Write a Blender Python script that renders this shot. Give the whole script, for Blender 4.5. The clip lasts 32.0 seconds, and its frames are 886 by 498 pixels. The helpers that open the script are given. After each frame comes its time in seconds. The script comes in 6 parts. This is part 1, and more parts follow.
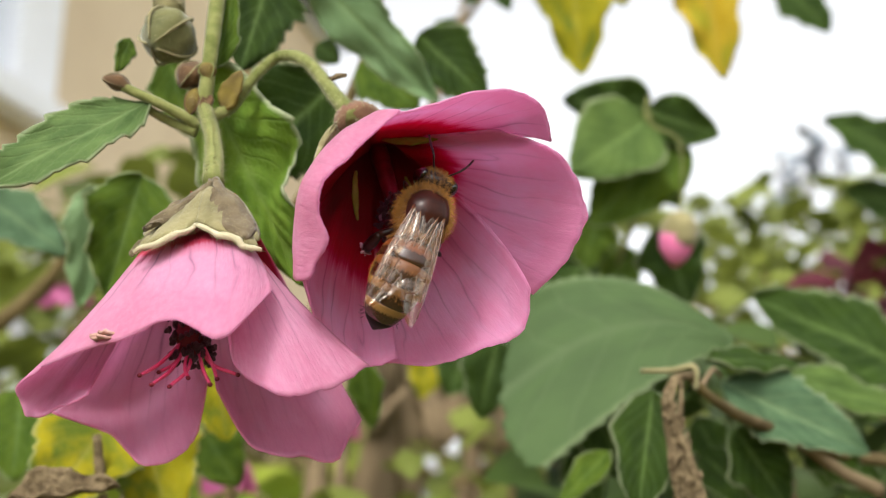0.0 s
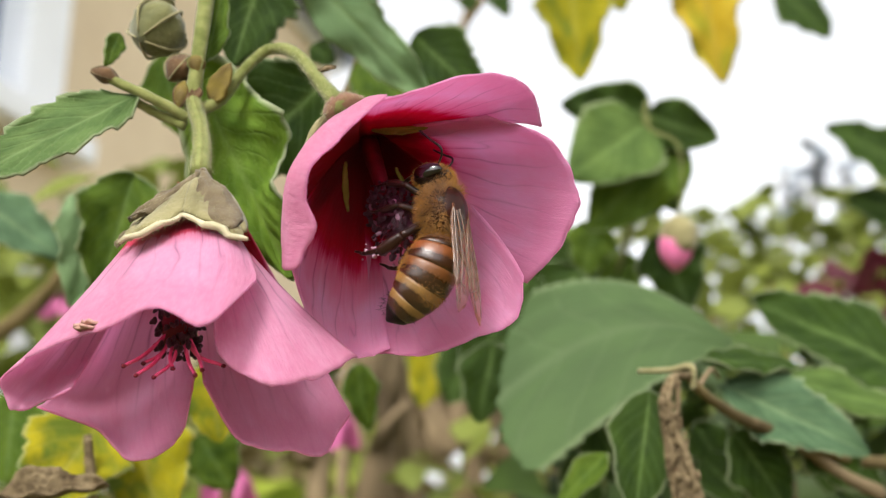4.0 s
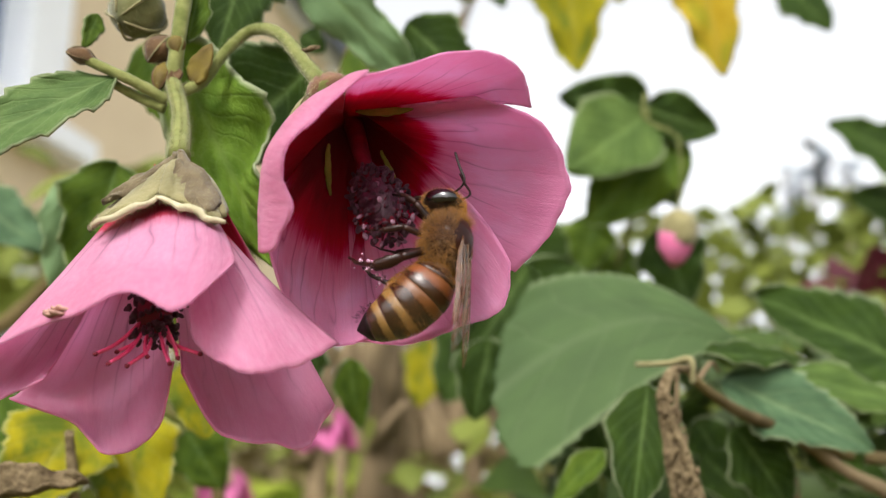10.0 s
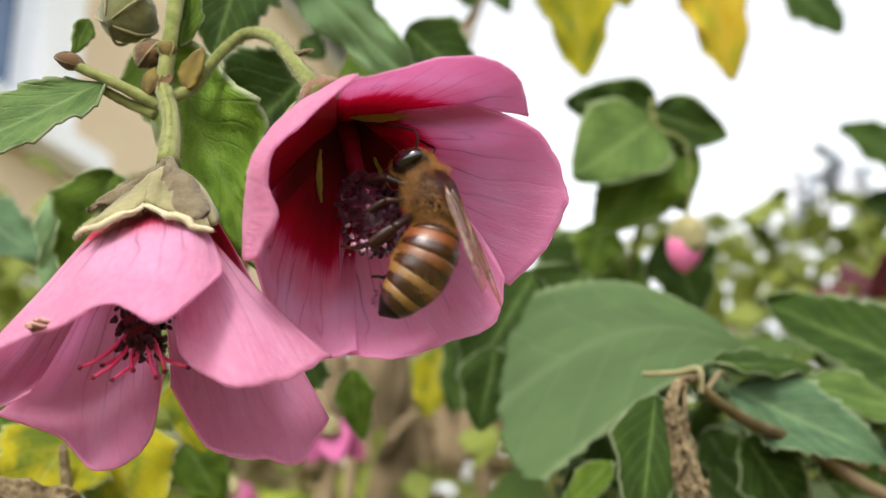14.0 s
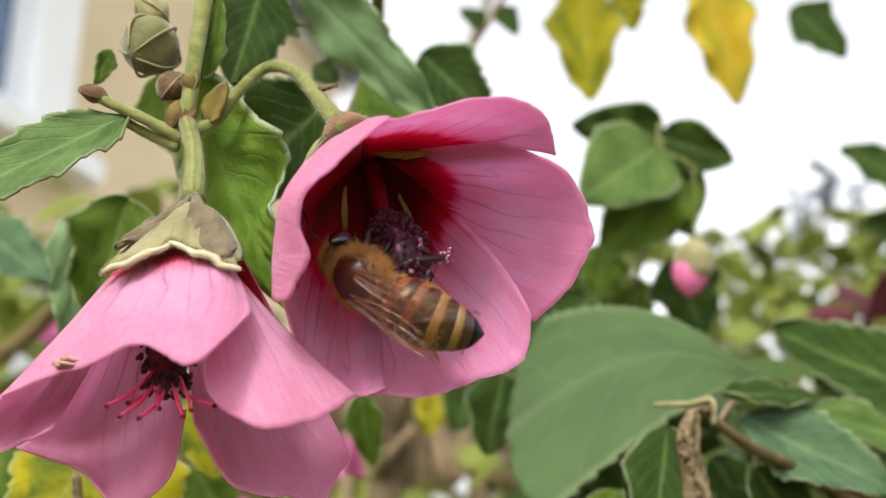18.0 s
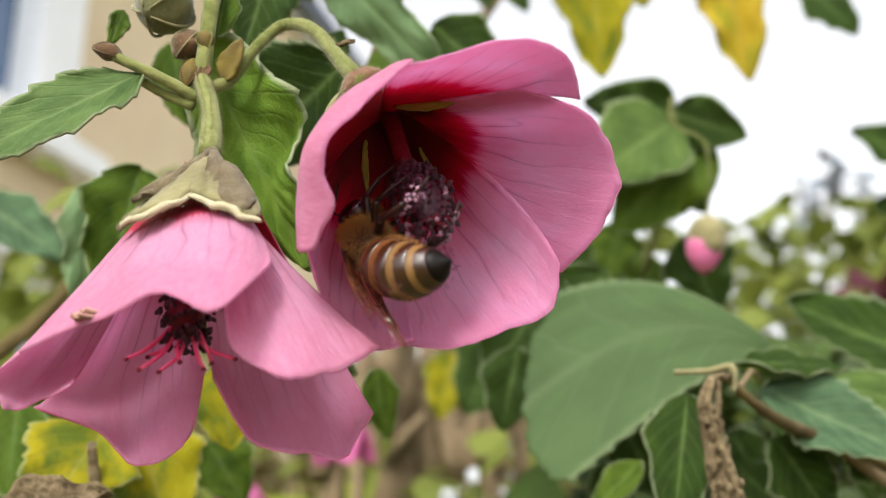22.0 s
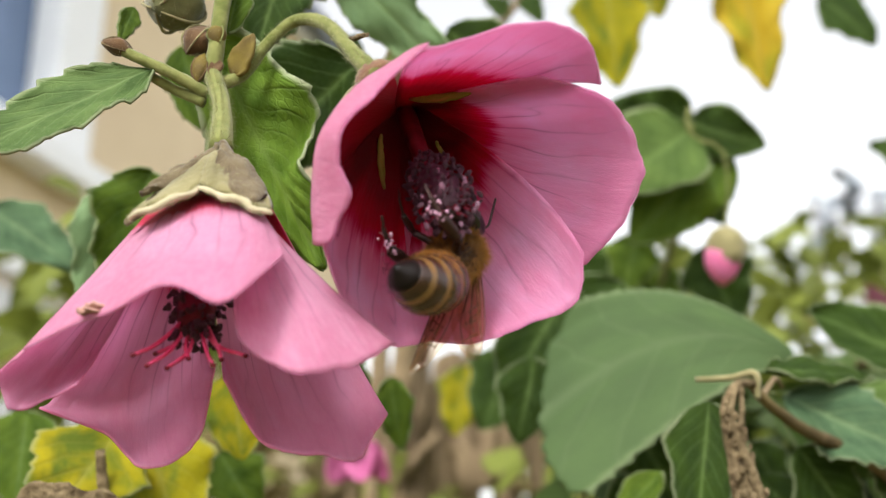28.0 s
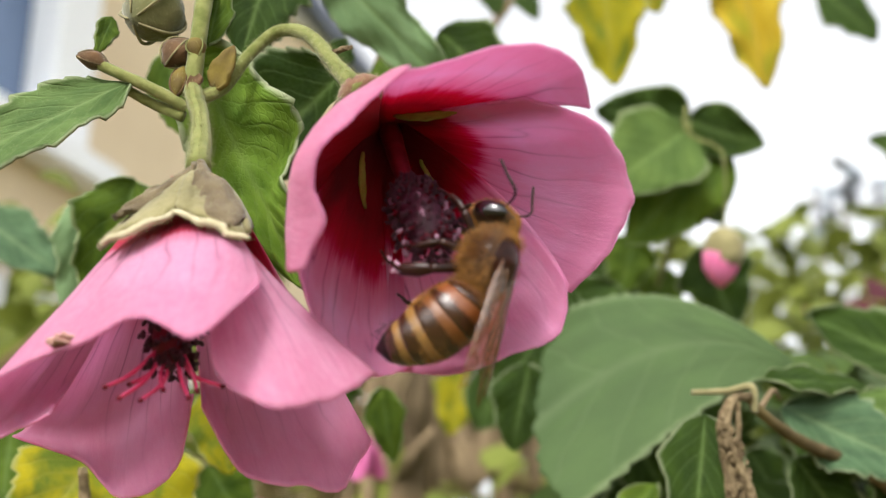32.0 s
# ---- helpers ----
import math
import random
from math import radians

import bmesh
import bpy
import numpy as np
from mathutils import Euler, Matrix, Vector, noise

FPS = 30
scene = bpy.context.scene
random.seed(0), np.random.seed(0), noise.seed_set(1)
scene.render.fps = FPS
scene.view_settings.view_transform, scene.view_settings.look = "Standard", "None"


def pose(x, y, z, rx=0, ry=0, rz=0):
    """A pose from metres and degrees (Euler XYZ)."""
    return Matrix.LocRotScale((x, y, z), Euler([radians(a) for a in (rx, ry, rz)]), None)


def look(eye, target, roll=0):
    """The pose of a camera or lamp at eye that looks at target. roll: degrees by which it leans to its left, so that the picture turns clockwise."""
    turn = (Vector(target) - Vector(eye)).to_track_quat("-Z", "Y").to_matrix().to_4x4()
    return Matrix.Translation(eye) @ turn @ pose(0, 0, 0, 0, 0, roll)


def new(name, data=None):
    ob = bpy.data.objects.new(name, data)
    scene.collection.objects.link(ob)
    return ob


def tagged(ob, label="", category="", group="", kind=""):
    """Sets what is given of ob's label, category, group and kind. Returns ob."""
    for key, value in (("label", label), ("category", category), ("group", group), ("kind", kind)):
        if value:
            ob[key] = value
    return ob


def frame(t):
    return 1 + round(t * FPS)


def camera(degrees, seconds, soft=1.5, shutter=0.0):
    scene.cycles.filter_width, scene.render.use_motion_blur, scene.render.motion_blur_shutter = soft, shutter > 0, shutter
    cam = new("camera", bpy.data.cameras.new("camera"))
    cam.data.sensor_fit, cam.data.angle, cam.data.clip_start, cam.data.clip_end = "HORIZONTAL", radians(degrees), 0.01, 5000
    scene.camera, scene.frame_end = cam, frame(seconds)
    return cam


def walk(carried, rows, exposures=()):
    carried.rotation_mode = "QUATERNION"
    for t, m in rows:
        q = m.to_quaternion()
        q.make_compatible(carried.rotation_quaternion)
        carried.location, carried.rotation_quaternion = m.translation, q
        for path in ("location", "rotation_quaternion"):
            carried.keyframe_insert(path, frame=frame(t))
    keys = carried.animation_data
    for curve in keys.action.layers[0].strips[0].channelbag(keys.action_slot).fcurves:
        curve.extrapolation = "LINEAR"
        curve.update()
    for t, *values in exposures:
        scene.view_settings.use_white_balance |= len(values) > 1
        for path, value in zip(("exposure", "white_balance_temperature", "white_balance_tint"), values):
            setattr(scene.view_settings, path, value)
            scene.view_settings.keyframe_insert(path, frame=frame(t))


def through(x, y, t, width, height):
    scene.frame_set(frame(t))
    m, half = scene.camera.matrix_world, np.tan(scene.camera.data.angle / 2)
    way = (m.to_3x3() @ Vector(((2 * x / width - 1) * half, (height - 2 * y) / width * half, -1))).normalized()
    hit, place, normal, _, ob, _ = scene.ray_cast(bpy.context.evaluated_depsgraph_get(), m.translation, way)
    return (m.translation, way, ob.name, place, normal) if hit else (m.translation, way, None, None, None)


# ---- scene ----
cam = camera(45.2, 32.0, soft=1.2)
cam.data.dof.use_dof = True
cam.data.dof.focus_distance = 0.084
cam.data.dof.aperture_fstop = 33.0
# The shot is a hand-held close-up: the path is a few centimetres long.
METRES, EYE, TILT = 0.073, 1.0, 15.0
EXPOSURE = 1.3
ROWS = [
    (0.0, 0.0, 0.0, 0.0, 0.0, 0.0, -0.0),
    (0.5, 0.0046, -0.0005, -0.0003, -0.01, 0.04, 0.08),
    (1.0, 0.0142, 0.0099, -0.0144, 0.11, 0.28, -0.07),
    (1.5, 0.0043, -0.004, -0.0046, 0.16, 0.45, -0.11),
    (2.0, 0.0053, -0.0135, -0.011, 0.03, 0.5, -0.08),
    (2.5, 0.0087, -0.005, -0.0044, -0.03, 0.44, -0.11),
    (4.5, 0.0182, 0.0159, -0.0331, 0.34, 1.03, 0.17),
    (5.0, -0.0058, 0.0096, -0.0316, 0.34, 1.07, 0.14),
    (5.5, -0.0276, -0.0047, -0.0225, 0.19, 0.99, 0.08),
    (6.0, -0.0154, -0.0111, -0.0277, -0.14, 0.99, -0.13),
    (6.5, -0.0208, -0.0136, -0.0347, -0.34, 0.88, 0.07),
    (7.0, 0.0034, -0.005, -0.0434, -0.52, 0.89, -0.1),
    (7.5, 0.0117, 0.0043, -0.0377, -0.43, 0.95, -0.04),
    (8.0, 0.0031, 0.0191, -0.0458, -0.28, 1.01, -0.04),
    (8.5, 0.0126, 0.0243, -0.0434, -0.11, 1.01, 0.12),
    (9.0, 0.0264, 0.0239, -0.0481, -0.04, 1.05, 0.04),
    (9.5, 0.0368, 0.048, -0.0443, 0.18, 1.0, 0.16),
    (10.0, 0.0333, 0.0602, -0.0484, 0.38, 1.05, 0.26),
    (10.5, 0.0481, 0.0707, -0.04, 0.62, 1.17, 0.21),
    (11.0, 0.0385, 0.0721, -0.0618, 0.79, 1.2, 0.31),
    (11.5, 0.0311, 0.0524, -0.059, 0.66, 0.97, 0.69),
    (12.0, 0.0589, 0.0585, -0.0566, 0.75, 0.89, 0.72),
    (12.5, 0.0327, 0.0772, -0.0601, 0.83, 1.15, 0.54),
    (13.0, 0.0536, 0.0935, -0.0422, 1.12, 1.23, 0.67),
    (13.5, 0.0485, 0.0783, -0.042, 0.96, 1.26, 0.69),
    (14.0, 0.0484, 0.0969, -0.0475, 1.0, 1.48, 0.55),
    (14.5, 0.0292, 0.0864, -0.0595, 1.01, 1.82, 0.19),
    (16.5, 0.0196, 0.0895, -0.0313, 0.46, 2.14, -0.29),
    (17.0, 0.0114, 0.089, -0.0247, 0.38, 2.24, -0.14),
    (17.5, 0.017, 0.0879, 0.0013, 0.42, 2.19, -0.2),
    (18.0, 0.016, 0.0922, -0.0176, 0.63, 2.01, 0.03),
    (18.5, 0.0218, 0.0952, -0.0052, 0.5, 1.5, 0.05),
    (19.0, 0.0146, 0.1055, -0.0401, 0.64, 1.78, 0.54),
    (19.5, 0.0126, 0.1042, -0.0432, 0.64, 1.61, 0.39),
    (20.0, 0.0135, 0.108, -0.0434, 0.79, 1.61, 0.57),
    (20.5, 0.0099, 0.1082, -0.0445, 0.71, 1.59, 0.33),
    (21.0, 0.0164, 0.1142, -0.0579, 0.73, 1.63, 0.32),
    (21.5, 0.0139, 0.1155, -0.0429, 0.67, 1.3, 0.48),
    (22.0, -0.0022, 0.1109, -0.0616, 0.9, 1.81, 0.47),
    (22.5, -0.0049, 0.1082, -0.0648, 0.74, 1.84, 0.47),
    (23.0, 0.0014, 0.1182, -0.0699, 0.88, 1.71, 0.66),
    (23.5, -0.006, 0.118, -0.0741, 0.81, 1.98, 0.47),
    (24.0, -0.0025, 0.1286, -0.0846, 1.1, 2.13, 0.42),
    (24.5, 0.0001, 0.1253, -0.0875, 1.07, 2.17, 0.4),
    (25.0, 0.0119, 0.1293, -0.0813, 1.17, 2.24, 0.62),
    (25.5, 0.0033, 0.1188, -0.0864, 1.08, 2.53, 0.35),
    (26.0, -0.0014, 0.1247, -0.0831, 1.19, 2.74, 0.5),
    (26.5, 0.003, 0.1339, -0.0886, 1.49, 3.03, 0.48),
    (28.5, -0.0079, 0.1444, -0.0842, 1.65, 3.03, 0.52),
    (29.0, 0.0138, 0.1437, -0.0774, 1.69, 3.08, 0.31),
    (29.5, 0.0083, 0.146, -0.0839, 1.64, 3.04, 0.46),
    (30.0, 0.0069, 0.1609, -0.0898, 1.84, 3.04, 0.32),
    (30.5, -0.0054, 0.1615, -0.0667, 2.02, 2.99, 0.4),
    (31.0, -0.0063, 0.1565, -0.0677, 1.74, 2.82, 0.26),
    (31.5, 0.0234, 0.175, -0.0284, 1.8, 2.56, 0.36),
    (32.0, 0.0076, 0.1776, -0.0516, 1.62, 2.35, 0.66),
]
walk(cam, [(t, pose(0, 0, EYE, TILT) @ pose(METRES * x, METRES * y, METRES * z, 90 + pitch, roll, yaw)) for t, x, y, z, yaw, pitch, roll in ROWS], [(t, EXPOSURE + e) for t, e in ((0, -0.12), (2, -0.12), (4.5, -0.03), (6, -0.02), (8, -0.1), (10.5, -0.1), (14, -0.02), (17, 0), (20, -0.03), (24, -0.04), (32, 0))])

# ---------------------------------------------------------------- light
SUN_UP, SUN_ROUND = 42.0, 198.0
world = bpy.data.worlds.new("sky")
scene.world = world
world.use_nodes = True
wn = world.node_tree.nodes
sky = wn.new("ShaderNodeTexSky")
sky.sky_type, sky.sun_disc = "NISHITA", False
sky.sun_elevation, sky.sun_rotation = radians(SUN_UP), radians(SUN_ROUND)
sky.air_density, sky.dust_density, sky.ozone_density = 1.0, 3.0, 1.0
pale = wn.new("ShaderNodeHueSaturation")
pale.inputs["Saturation"].default_value = 0.1
world.node_tree.links.new(sky.outputs[0], pale.inputs["Color"])
world.node_tree.links.new(pale.outputs[0], wn["Background"].inputs[0])
wn["Background"].inputs[1].default_value = 0.15
sun = new("sun", bpy.data.lights.new("sun", "SUN"))
sun.data.energy, sun.data.angle, sun.data.color = 1.15, radians(10), (1.0, 0.95, 0.88)
a_, b_ = radians(SUN_UP), radians(SUN_ROUND)
sun.matrix_world = look((0, 0, 3), Vector((0, 0, 3)) - Vector((math.sin(b_) * math.cos(a_), math.cos(b_) * math.cos(a_), math.sin(a_))))

# ---------------------------------------------------------------- materials


class Nodes:
    """Short hand for a node material."""

    def __init__(self, name):
        self.mat = bpy.data.materials.new(name)
        self.mat.use_nodes = True
        self.t = self.mat.node_tree
        self.t.nodes.clear()
        self.out = self.t.nodes.new("ShaderNodeOutputMaterial")

    def add(self, kind, **ins):
        n = self.t.nodes.new(kind)
        for k, v in ins.items():
            self.put(n, k.replace("_", " "), v)
        return n

    def put(self, n, key, v):
        sock = n.inputs[int(key)] if key.isdigit() else n.inputs[key]
        if isinstance(v, bpy.types.NodeSocket):
            self.t.links.new(v, sock)
        else:
            sock.default_value = v

    def math(self, op, a, b=0.5, c=None):
        n = self.t.nodes.new("ShaderNodeMath")
        n.operation = op
        for i, v in enumerate((a, b) if c is None else (a, b, c)):
            self.put(n, str(i), v)
        return n.outputs[0]

    def mix(self, f, a, b, blend="MIX"):
        n = self.t.nodes.new("ShaderNodeMix")
        n.data_type, n.blend_type = "RGBA", blend
        for i, v in ((0, f), (6, a), (7, b)):
            self.put(n, str(i), v)
        return n.outputs[2]

    def ramp(self, f, *stops):
        n = self.t.nodes.new("ShaderNodeValToRGB")
        self.put(n, "Fac", f)
        e = n.color_ramp.elements
        while len(e) < len(stops):
            e.new(0.5)
        for el, (p, c) in zip(e, stops):
            el.position = p
            el.color = c if len(c) == 4 else (*c, 1)
        return n.outputs[0]

    def noise(self, vec, scale, detail=3.0, rough=0.55):
        n = self.t.nodes.new("ShaderNodeTexNoise")
        self.put(n, "Vector", vec)
        for k, v in (("Scale", scale), ("Detail", detail), ("Roughness", rough)):
            n.inputs[k].default_value = v
        return n.outputs["Fac"]

    def obj(self):
        return self.t.nodes.new("ShaderNodeTexCoord").outputs["Object"]

    def uv(self):
        s = self.t.nodes.new("ShaderNodeSeparateXYZ")
        self.t.links.new(self.t.nodes.new("ShaderNodeTexCoord").outputs["UV"], s.inputs[0])
        return s.outputs[0], s.outputs[1]

    def vec(self, x, y, z=0.0):
        n = self.t.nodes.new("ShaderNodeCombineXYZ")
        for i, v in enumerate((x, y, z)):
            self.put(n, str(i), v)
        return n.outputs[0]

    def rnd(self):
        return self.t.nodes.new("ShaderNodeObjectInfo").outputs["Random"]

    def island(self):
        return self.t.nodes.new("ShaderNodeNewGeometry").outputs["Random Per Island"]

    def bump(self, h, strength=0.3, dist=0.0002):
        n = self.t.nodes.new("ShaderNodeBump")
        n.inputs["Strength"].default_value, n.inputs["Distance"].default_value = strength, dist
        self.put(n, "Height", h)
        return n.outputs[0]

    def surface(self, color, rough=0.6, normal=None, through=0.0, thru_color=None, spec=0.4, metal=0.0, sheen=0.0):
        p = self.t.nodes.new("ShaderNodeBsdfPrincipled")
        self.put(p, "Base Color", color)
        self.put(p, "Roughness", rough)
        self.put(p, "Specular IOR Level", spec)
        self.put(p, "Metallic", metal)
        self.put(p, "Sheen Weight", sheen)
        if normal is not None:
            self.put(p, "Normal", normal)
        s = p.outputs[0]
        if through:
            tr = self.t.nodes.new("ShaderNodeBsdfTranslucent")
            self.put(tr, "Color", thru_color if thru_color is not None else color)
            m = self.t.nodes.new("ShaderNodeMixShader")
            self.put(m, "0", through)
            self.put(m, "1", s)
            self.put(m, "2", tr.outputs[0])
            s = m.outputs[0]
        self.t.links.new(s, self.out.inputs[0])
        return self.mat


def c3(r, g, b):
    """A colour from its 8-bit screen values."""
    return tuple(((v / 255 + 0.055) / 1.055) ** 2.4 if v > 10 else v / 255 / 12.92 for v in (r, g, b)) + (1.0,)


def petal_material(name, lilac, rosy, red, deep, hot, reach, veins=8.0, thin=7.0, vein_from=0.2, dark=1.0, thru=0.68):
    """Silky petal: red claw fading through hot pink, dark branching veins, rosy towards the margin."""
    k = Nodes(name)
    u, v = k.uv()
    wob = k.noise(k.vec(k.math("MULTIPLY", u, 3.0), k.math("MULTIPLY", v, 1.2), k.rnd()), 2.2, 2)
    fibre = k.noise(k.vec(k.math("MULTIPLY", u, 30.0), k.math("MULTIPLY", v, 1.5), k.rnd()), 2.0, 3)
    edge = k.math("ADD", v, k.math("ADD", k.math("MULTIPLY", k.math("SUBTRACT", wob, 0.5), 0.16), k.math("MULTIPLY", k.math("SUBTRACT", fibre, 0.5), 0.10)))
    cloud = k.noise(k.vec(k.math("MULTIPLY", u, 2.5), k.math("MULTIPLY", v, 2.0), k.rnd()), 2.0, 3)
    patch = k.noise(k.vec(k.math("MULTIPLY", u, 14.0), k.math("MULTIPLY", v, 6.0), k.rnd()), 3.0, 5)
    f = k.math("ADD", k.math("MULTIPLY", cloud, 0.9), k.math("MULTIPLY", v, 0.55))
    body = k.mix(k.ramp(f, (0.66, (0, 0, 0)), (1.0, (0.85,) * 3)), lilac, rosy)
    body = k.mix(k.math("MULTIPLY", k.math("SUBTRACT", patch, 0.38), 1.1), body, k.mix(0.55, body, c3(236, 196, 216)))
    grain = k.noise(k.vec(k.math("MULTIPLY", u, 90.0), k.math("MULTIPLY", v, 30.0), 0.0), 2.0, 3)
    body = k.mix(k.math("MULTIPLY", grain, 0.4), body, k.mix(0.5, body, c3(236, 200, 218)))
    fan = k.math("ADD", k.math("MULTIPLY", u, veins), k.math("MULTIPLY", k.noise(k.vec(k.math("MULTIPLY", u, 2.4), k.math("MULTIPLY", v, 0.8), k.rnd()), 2.0, 2), 2.2))
    ridge = k.math("ABSOLUTE", k.math("SINE", k.math("MULTIPLY", fan, 3.14159)))
    vein = k.math("POWER", k.math("SUBTRACT", 1.0, ridge), thin)
    gaps = k.ramp(k.noise(k.vec(k.math("MULTIPLY", u, 7.0), k.math("MULTIPLY", v, 1.1), k.rnd()), 2.0, 1), (0.38, (0.3,) * 3), (0.60, (1, 1, 1)))
    fade = k.math("MULTIPLY", k.math("MULTIPLY", vein, gaps), k.ramp(v, (0.0, (vein_from,) * 3), (reach, (0.9,) * 3), (reach + 0.28, (0.5,) * 3), (min(reach + 0.54, 0.97), (0.08,) * 3)))
    body = k.mix(fade, body, k.mix(dark, body, (0.11, 0.002, 0.06, 1)))
    throat = k.ramp(edge, (0.0, deep), (reach * 0.62, deep), (reach * 0.88, red), (reach * 1.08, hot))
    flush = k.ramp(edge, (reach * 0.96, (1, 1, 1)), (reach * 1.12, (0.5,) * 3), (reach * 1.5, (0, 0, 0)))
    col = k.mix(flush, body, throat)
    glow = k.mix(flush, k.mix(0.24, body, c3(250, 196, 232)), k.mix(0.2, throat, c3(90, 0, 14)))
    crease = k.noise(k.vec(k.math("MULTIPLY", u, 22.0), k.math("MULTIPLY", v, 5.0), k.rnd()), 2.0, 4)
    height = k.math("ADD", k.math("ADD", k.math("MULTIPLY", vein, -0.25), k.math("MULTIPLY", grain, 0.45)), k.math("MULTIPLY", crease, 1.2))
    return k.surface(col, 0.55, k.bump(height, 0.7, 0.0002), thru, glow, 0.24, 0, 0.1)


def leaf_material(name, deep, fresh, through=0.3, vein_tone=(0.16, 0.24, 0.07, 1), blotch=None, veins=7.0, rimmed=0.5, netted=0.22):
    """Downy leaf: net of veins sunk in the blade, mottled colour."""
    k = Nodes(name)
    u, v = k.uv()
    a = k.math("ABSOLUTE", k.math("SUBTRACT", u, 0.5))
    warp = k.noise(k.vec(u, v, k.rnd()), 5.0, 3)
    run = k.math("ADD", k.math("MULTIPLY", k.math("SUBTRACT", v, k.math("MULTIPLY", a, 0.75)), veins), k.math("MULTIPLY", warp, 0.5))
    side = k.math("POWER", k.math("SUBTRACT", 1.0, k.math("ABSOLUTE", k.math("SINE", k.math("MULTIPLY", run, 3.14159)))), 7.0)
    mid = k.math("POWER", k.math("MAXIMUM", k.math("SUBTRACT", 1.0, k.math("MULTIPLY", a, 16.0)), 0.0), 1.5)
    cell = k.add("ShaderNodeTexVoronoi", Scale=26.0)
    cell.feature = "DISTANCE_TO_EDGE"
    k.put(cell, "Vector", k.vec(u, v, k.rnd()))
    net = k.math("SUBTRACT", 1.0, k.math("MINIMUM", k.math("MULTIPLY", cell.outputs["Distance"], 9.0), 1.0))
    vein = k.math("MINIMUM", k.math("ADD", mid, k.math("ADD", k.math("MULTIPLY", side, 0.7), k.math("MULTIPLY", net, netted))), 1.0)
    tone = k.noise(k.vec(u, v, k.rnd()), 4.0, 5)
    col = k.mix(k.ramp(tone, (0.3, (0, 0, 0)), (0.7, (1, 1, 1))), deep, fresh)
    if blotch is not None:
        spot = k.noise(k.vec(k.math("ADD", u, 7.0), v, k.rnd()), 3.0, 4)
        col = k.mix(k.ramp(spot, (0.48, (0, 0, 0)), (0.66, (0.9, 0.9, 0.9))), col, blotch)
    col = k.mix(k.math("MULTIPLY", vein, 0.5), col, vein_tone)
    rim = k.math("MAXIMUM", k.math("MULTIPLY", k.math("SUBTRACT", a, 0.45), 24.0), 0.0)
    col = k.mix(k.math("MULTIPLY", k.math("MINIMUM", rim, 1.0), rimmed), col, (0.36, 0.40, 0.24, 1))
    fine = k.noise(k.vec(k.math("MULTIPLY", u, 60.0), k.math("MULTIPLY", v, 60.0), 0.0), 2.0, 2)
    h = k.math("ADD", k.math("MULTIPLY", vein, -0.8), k.math("MULTIPLY", fine, 0.2))
    return k.surface(col, 0.66, k.bump(h, 0.55, 0.0004), through, k.mix(0.5, col, (0.20, 0.28, 0.02, 1)), 0.14, 0, 0.0)


def plain_material(name, a, b, rough=0.7, scale=400.0, bump=0.4, through=0.0, spec=0.35, dist=0.0003, sheen=0.0, vary=0.0):
    k = Nodes(name)
    co = k.obj()
    n1, n2 = k.noise(co, scale, 5), k.noise(co, scale * 0.17, 3)
    col = k.mix(k.ramp(k.math("ADD", k.math("MULTIPLY", n1, 0.5), k.math("MULTIPLY", n2, 0.5)), (0.35, (0, 0, 0)), (0.65, (1, 1, 1))), a, b)
    if vary:
        col = k.mix(k.math("MULTIPLY", k.island(), vary), col, b)
    return k.surface(col, rough, k.bump(n1, bump, dist), through, None, spec, 0, sheen)


LILAC, ROSY = c3(232, 194, 230), c3(228, 150, 194)
RED, DEEP, HOT = c3(186, 2, 42), c3(124, 0, 22), c3(224, 42, 116)
PETAL = petal_material("petal_pink", LILAC, ROSY, RED, DEEP, HOT, 0.39)
PETAL_MID = petal_material("petal_red_based", LILAC, ROSY, RED, DEEP, HOT, 0.48)
PETAL_RED = petal_material("petal_red_half", LILAC, ROSY, RED, DEEP, HOT, 0.74)
PETAL_IN = petal_material("petal_lilac_inside", c3(220, 176, 208), c3(212, 144, 180), c3(190, 44, 84), c3(164, 20, 54), c3(208, 92, 140), 0.24, 8.0, 6.0, 0.7, 1.0)
PETAL_L = petal_material("petal_pale_pink", c3(216, 148, 182), c3(206, 118, 156), c3(208, 60, 92), c3(196, 40, 76), c3(212, 92, 128), 0.22, 8.0, 6.0, 1.0, 1.0, 0.5)
LEAF = leaf_material("leaf_green", c3(50, 76, 14), c3(96, 118, 34))
# Darker copy of the leaf green, with the shade on the leaves in its colour.
LEAF_SHADED = leaf_material("leaf_shaded", c3(24, 44, 8), c3(48, 70, 14), 0.2)
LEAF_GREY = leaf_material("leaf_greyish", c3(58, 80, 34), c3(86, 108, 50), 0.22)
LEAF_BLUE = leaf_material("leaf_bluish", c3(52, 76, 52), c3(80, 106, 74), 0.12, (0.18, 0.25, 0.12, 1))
LEAF_SOFT = leaf_material("leaf_soft", c3(56, 80, 38), c3(90, 112, 62), 0.15, (0.18, 0.25, 0.10, 1))
# Lighter copy of the leaf green: light on the upper side is painted in.
LEAF_LIT = leaf_material("leaf_lit", c3(116, 146, 100), c3(138, 166, 120), 0.3)
LEAF_PLAIN = leaf_material("leaf_smooth", c3(58, 76, 44), c3(68, 88, 50), 0.06, (0.085, 0.12, 0.055, 1), None, 5.0, 0.2, 0.1)
LEAF_FRESH = leaf_material("leaf_fresh", c3(70, 102, 20), c3(118, 146, 50), 0.35, (0.15, 0.22, 0.05, 1), None, 8.0, 1.0, 0.4)
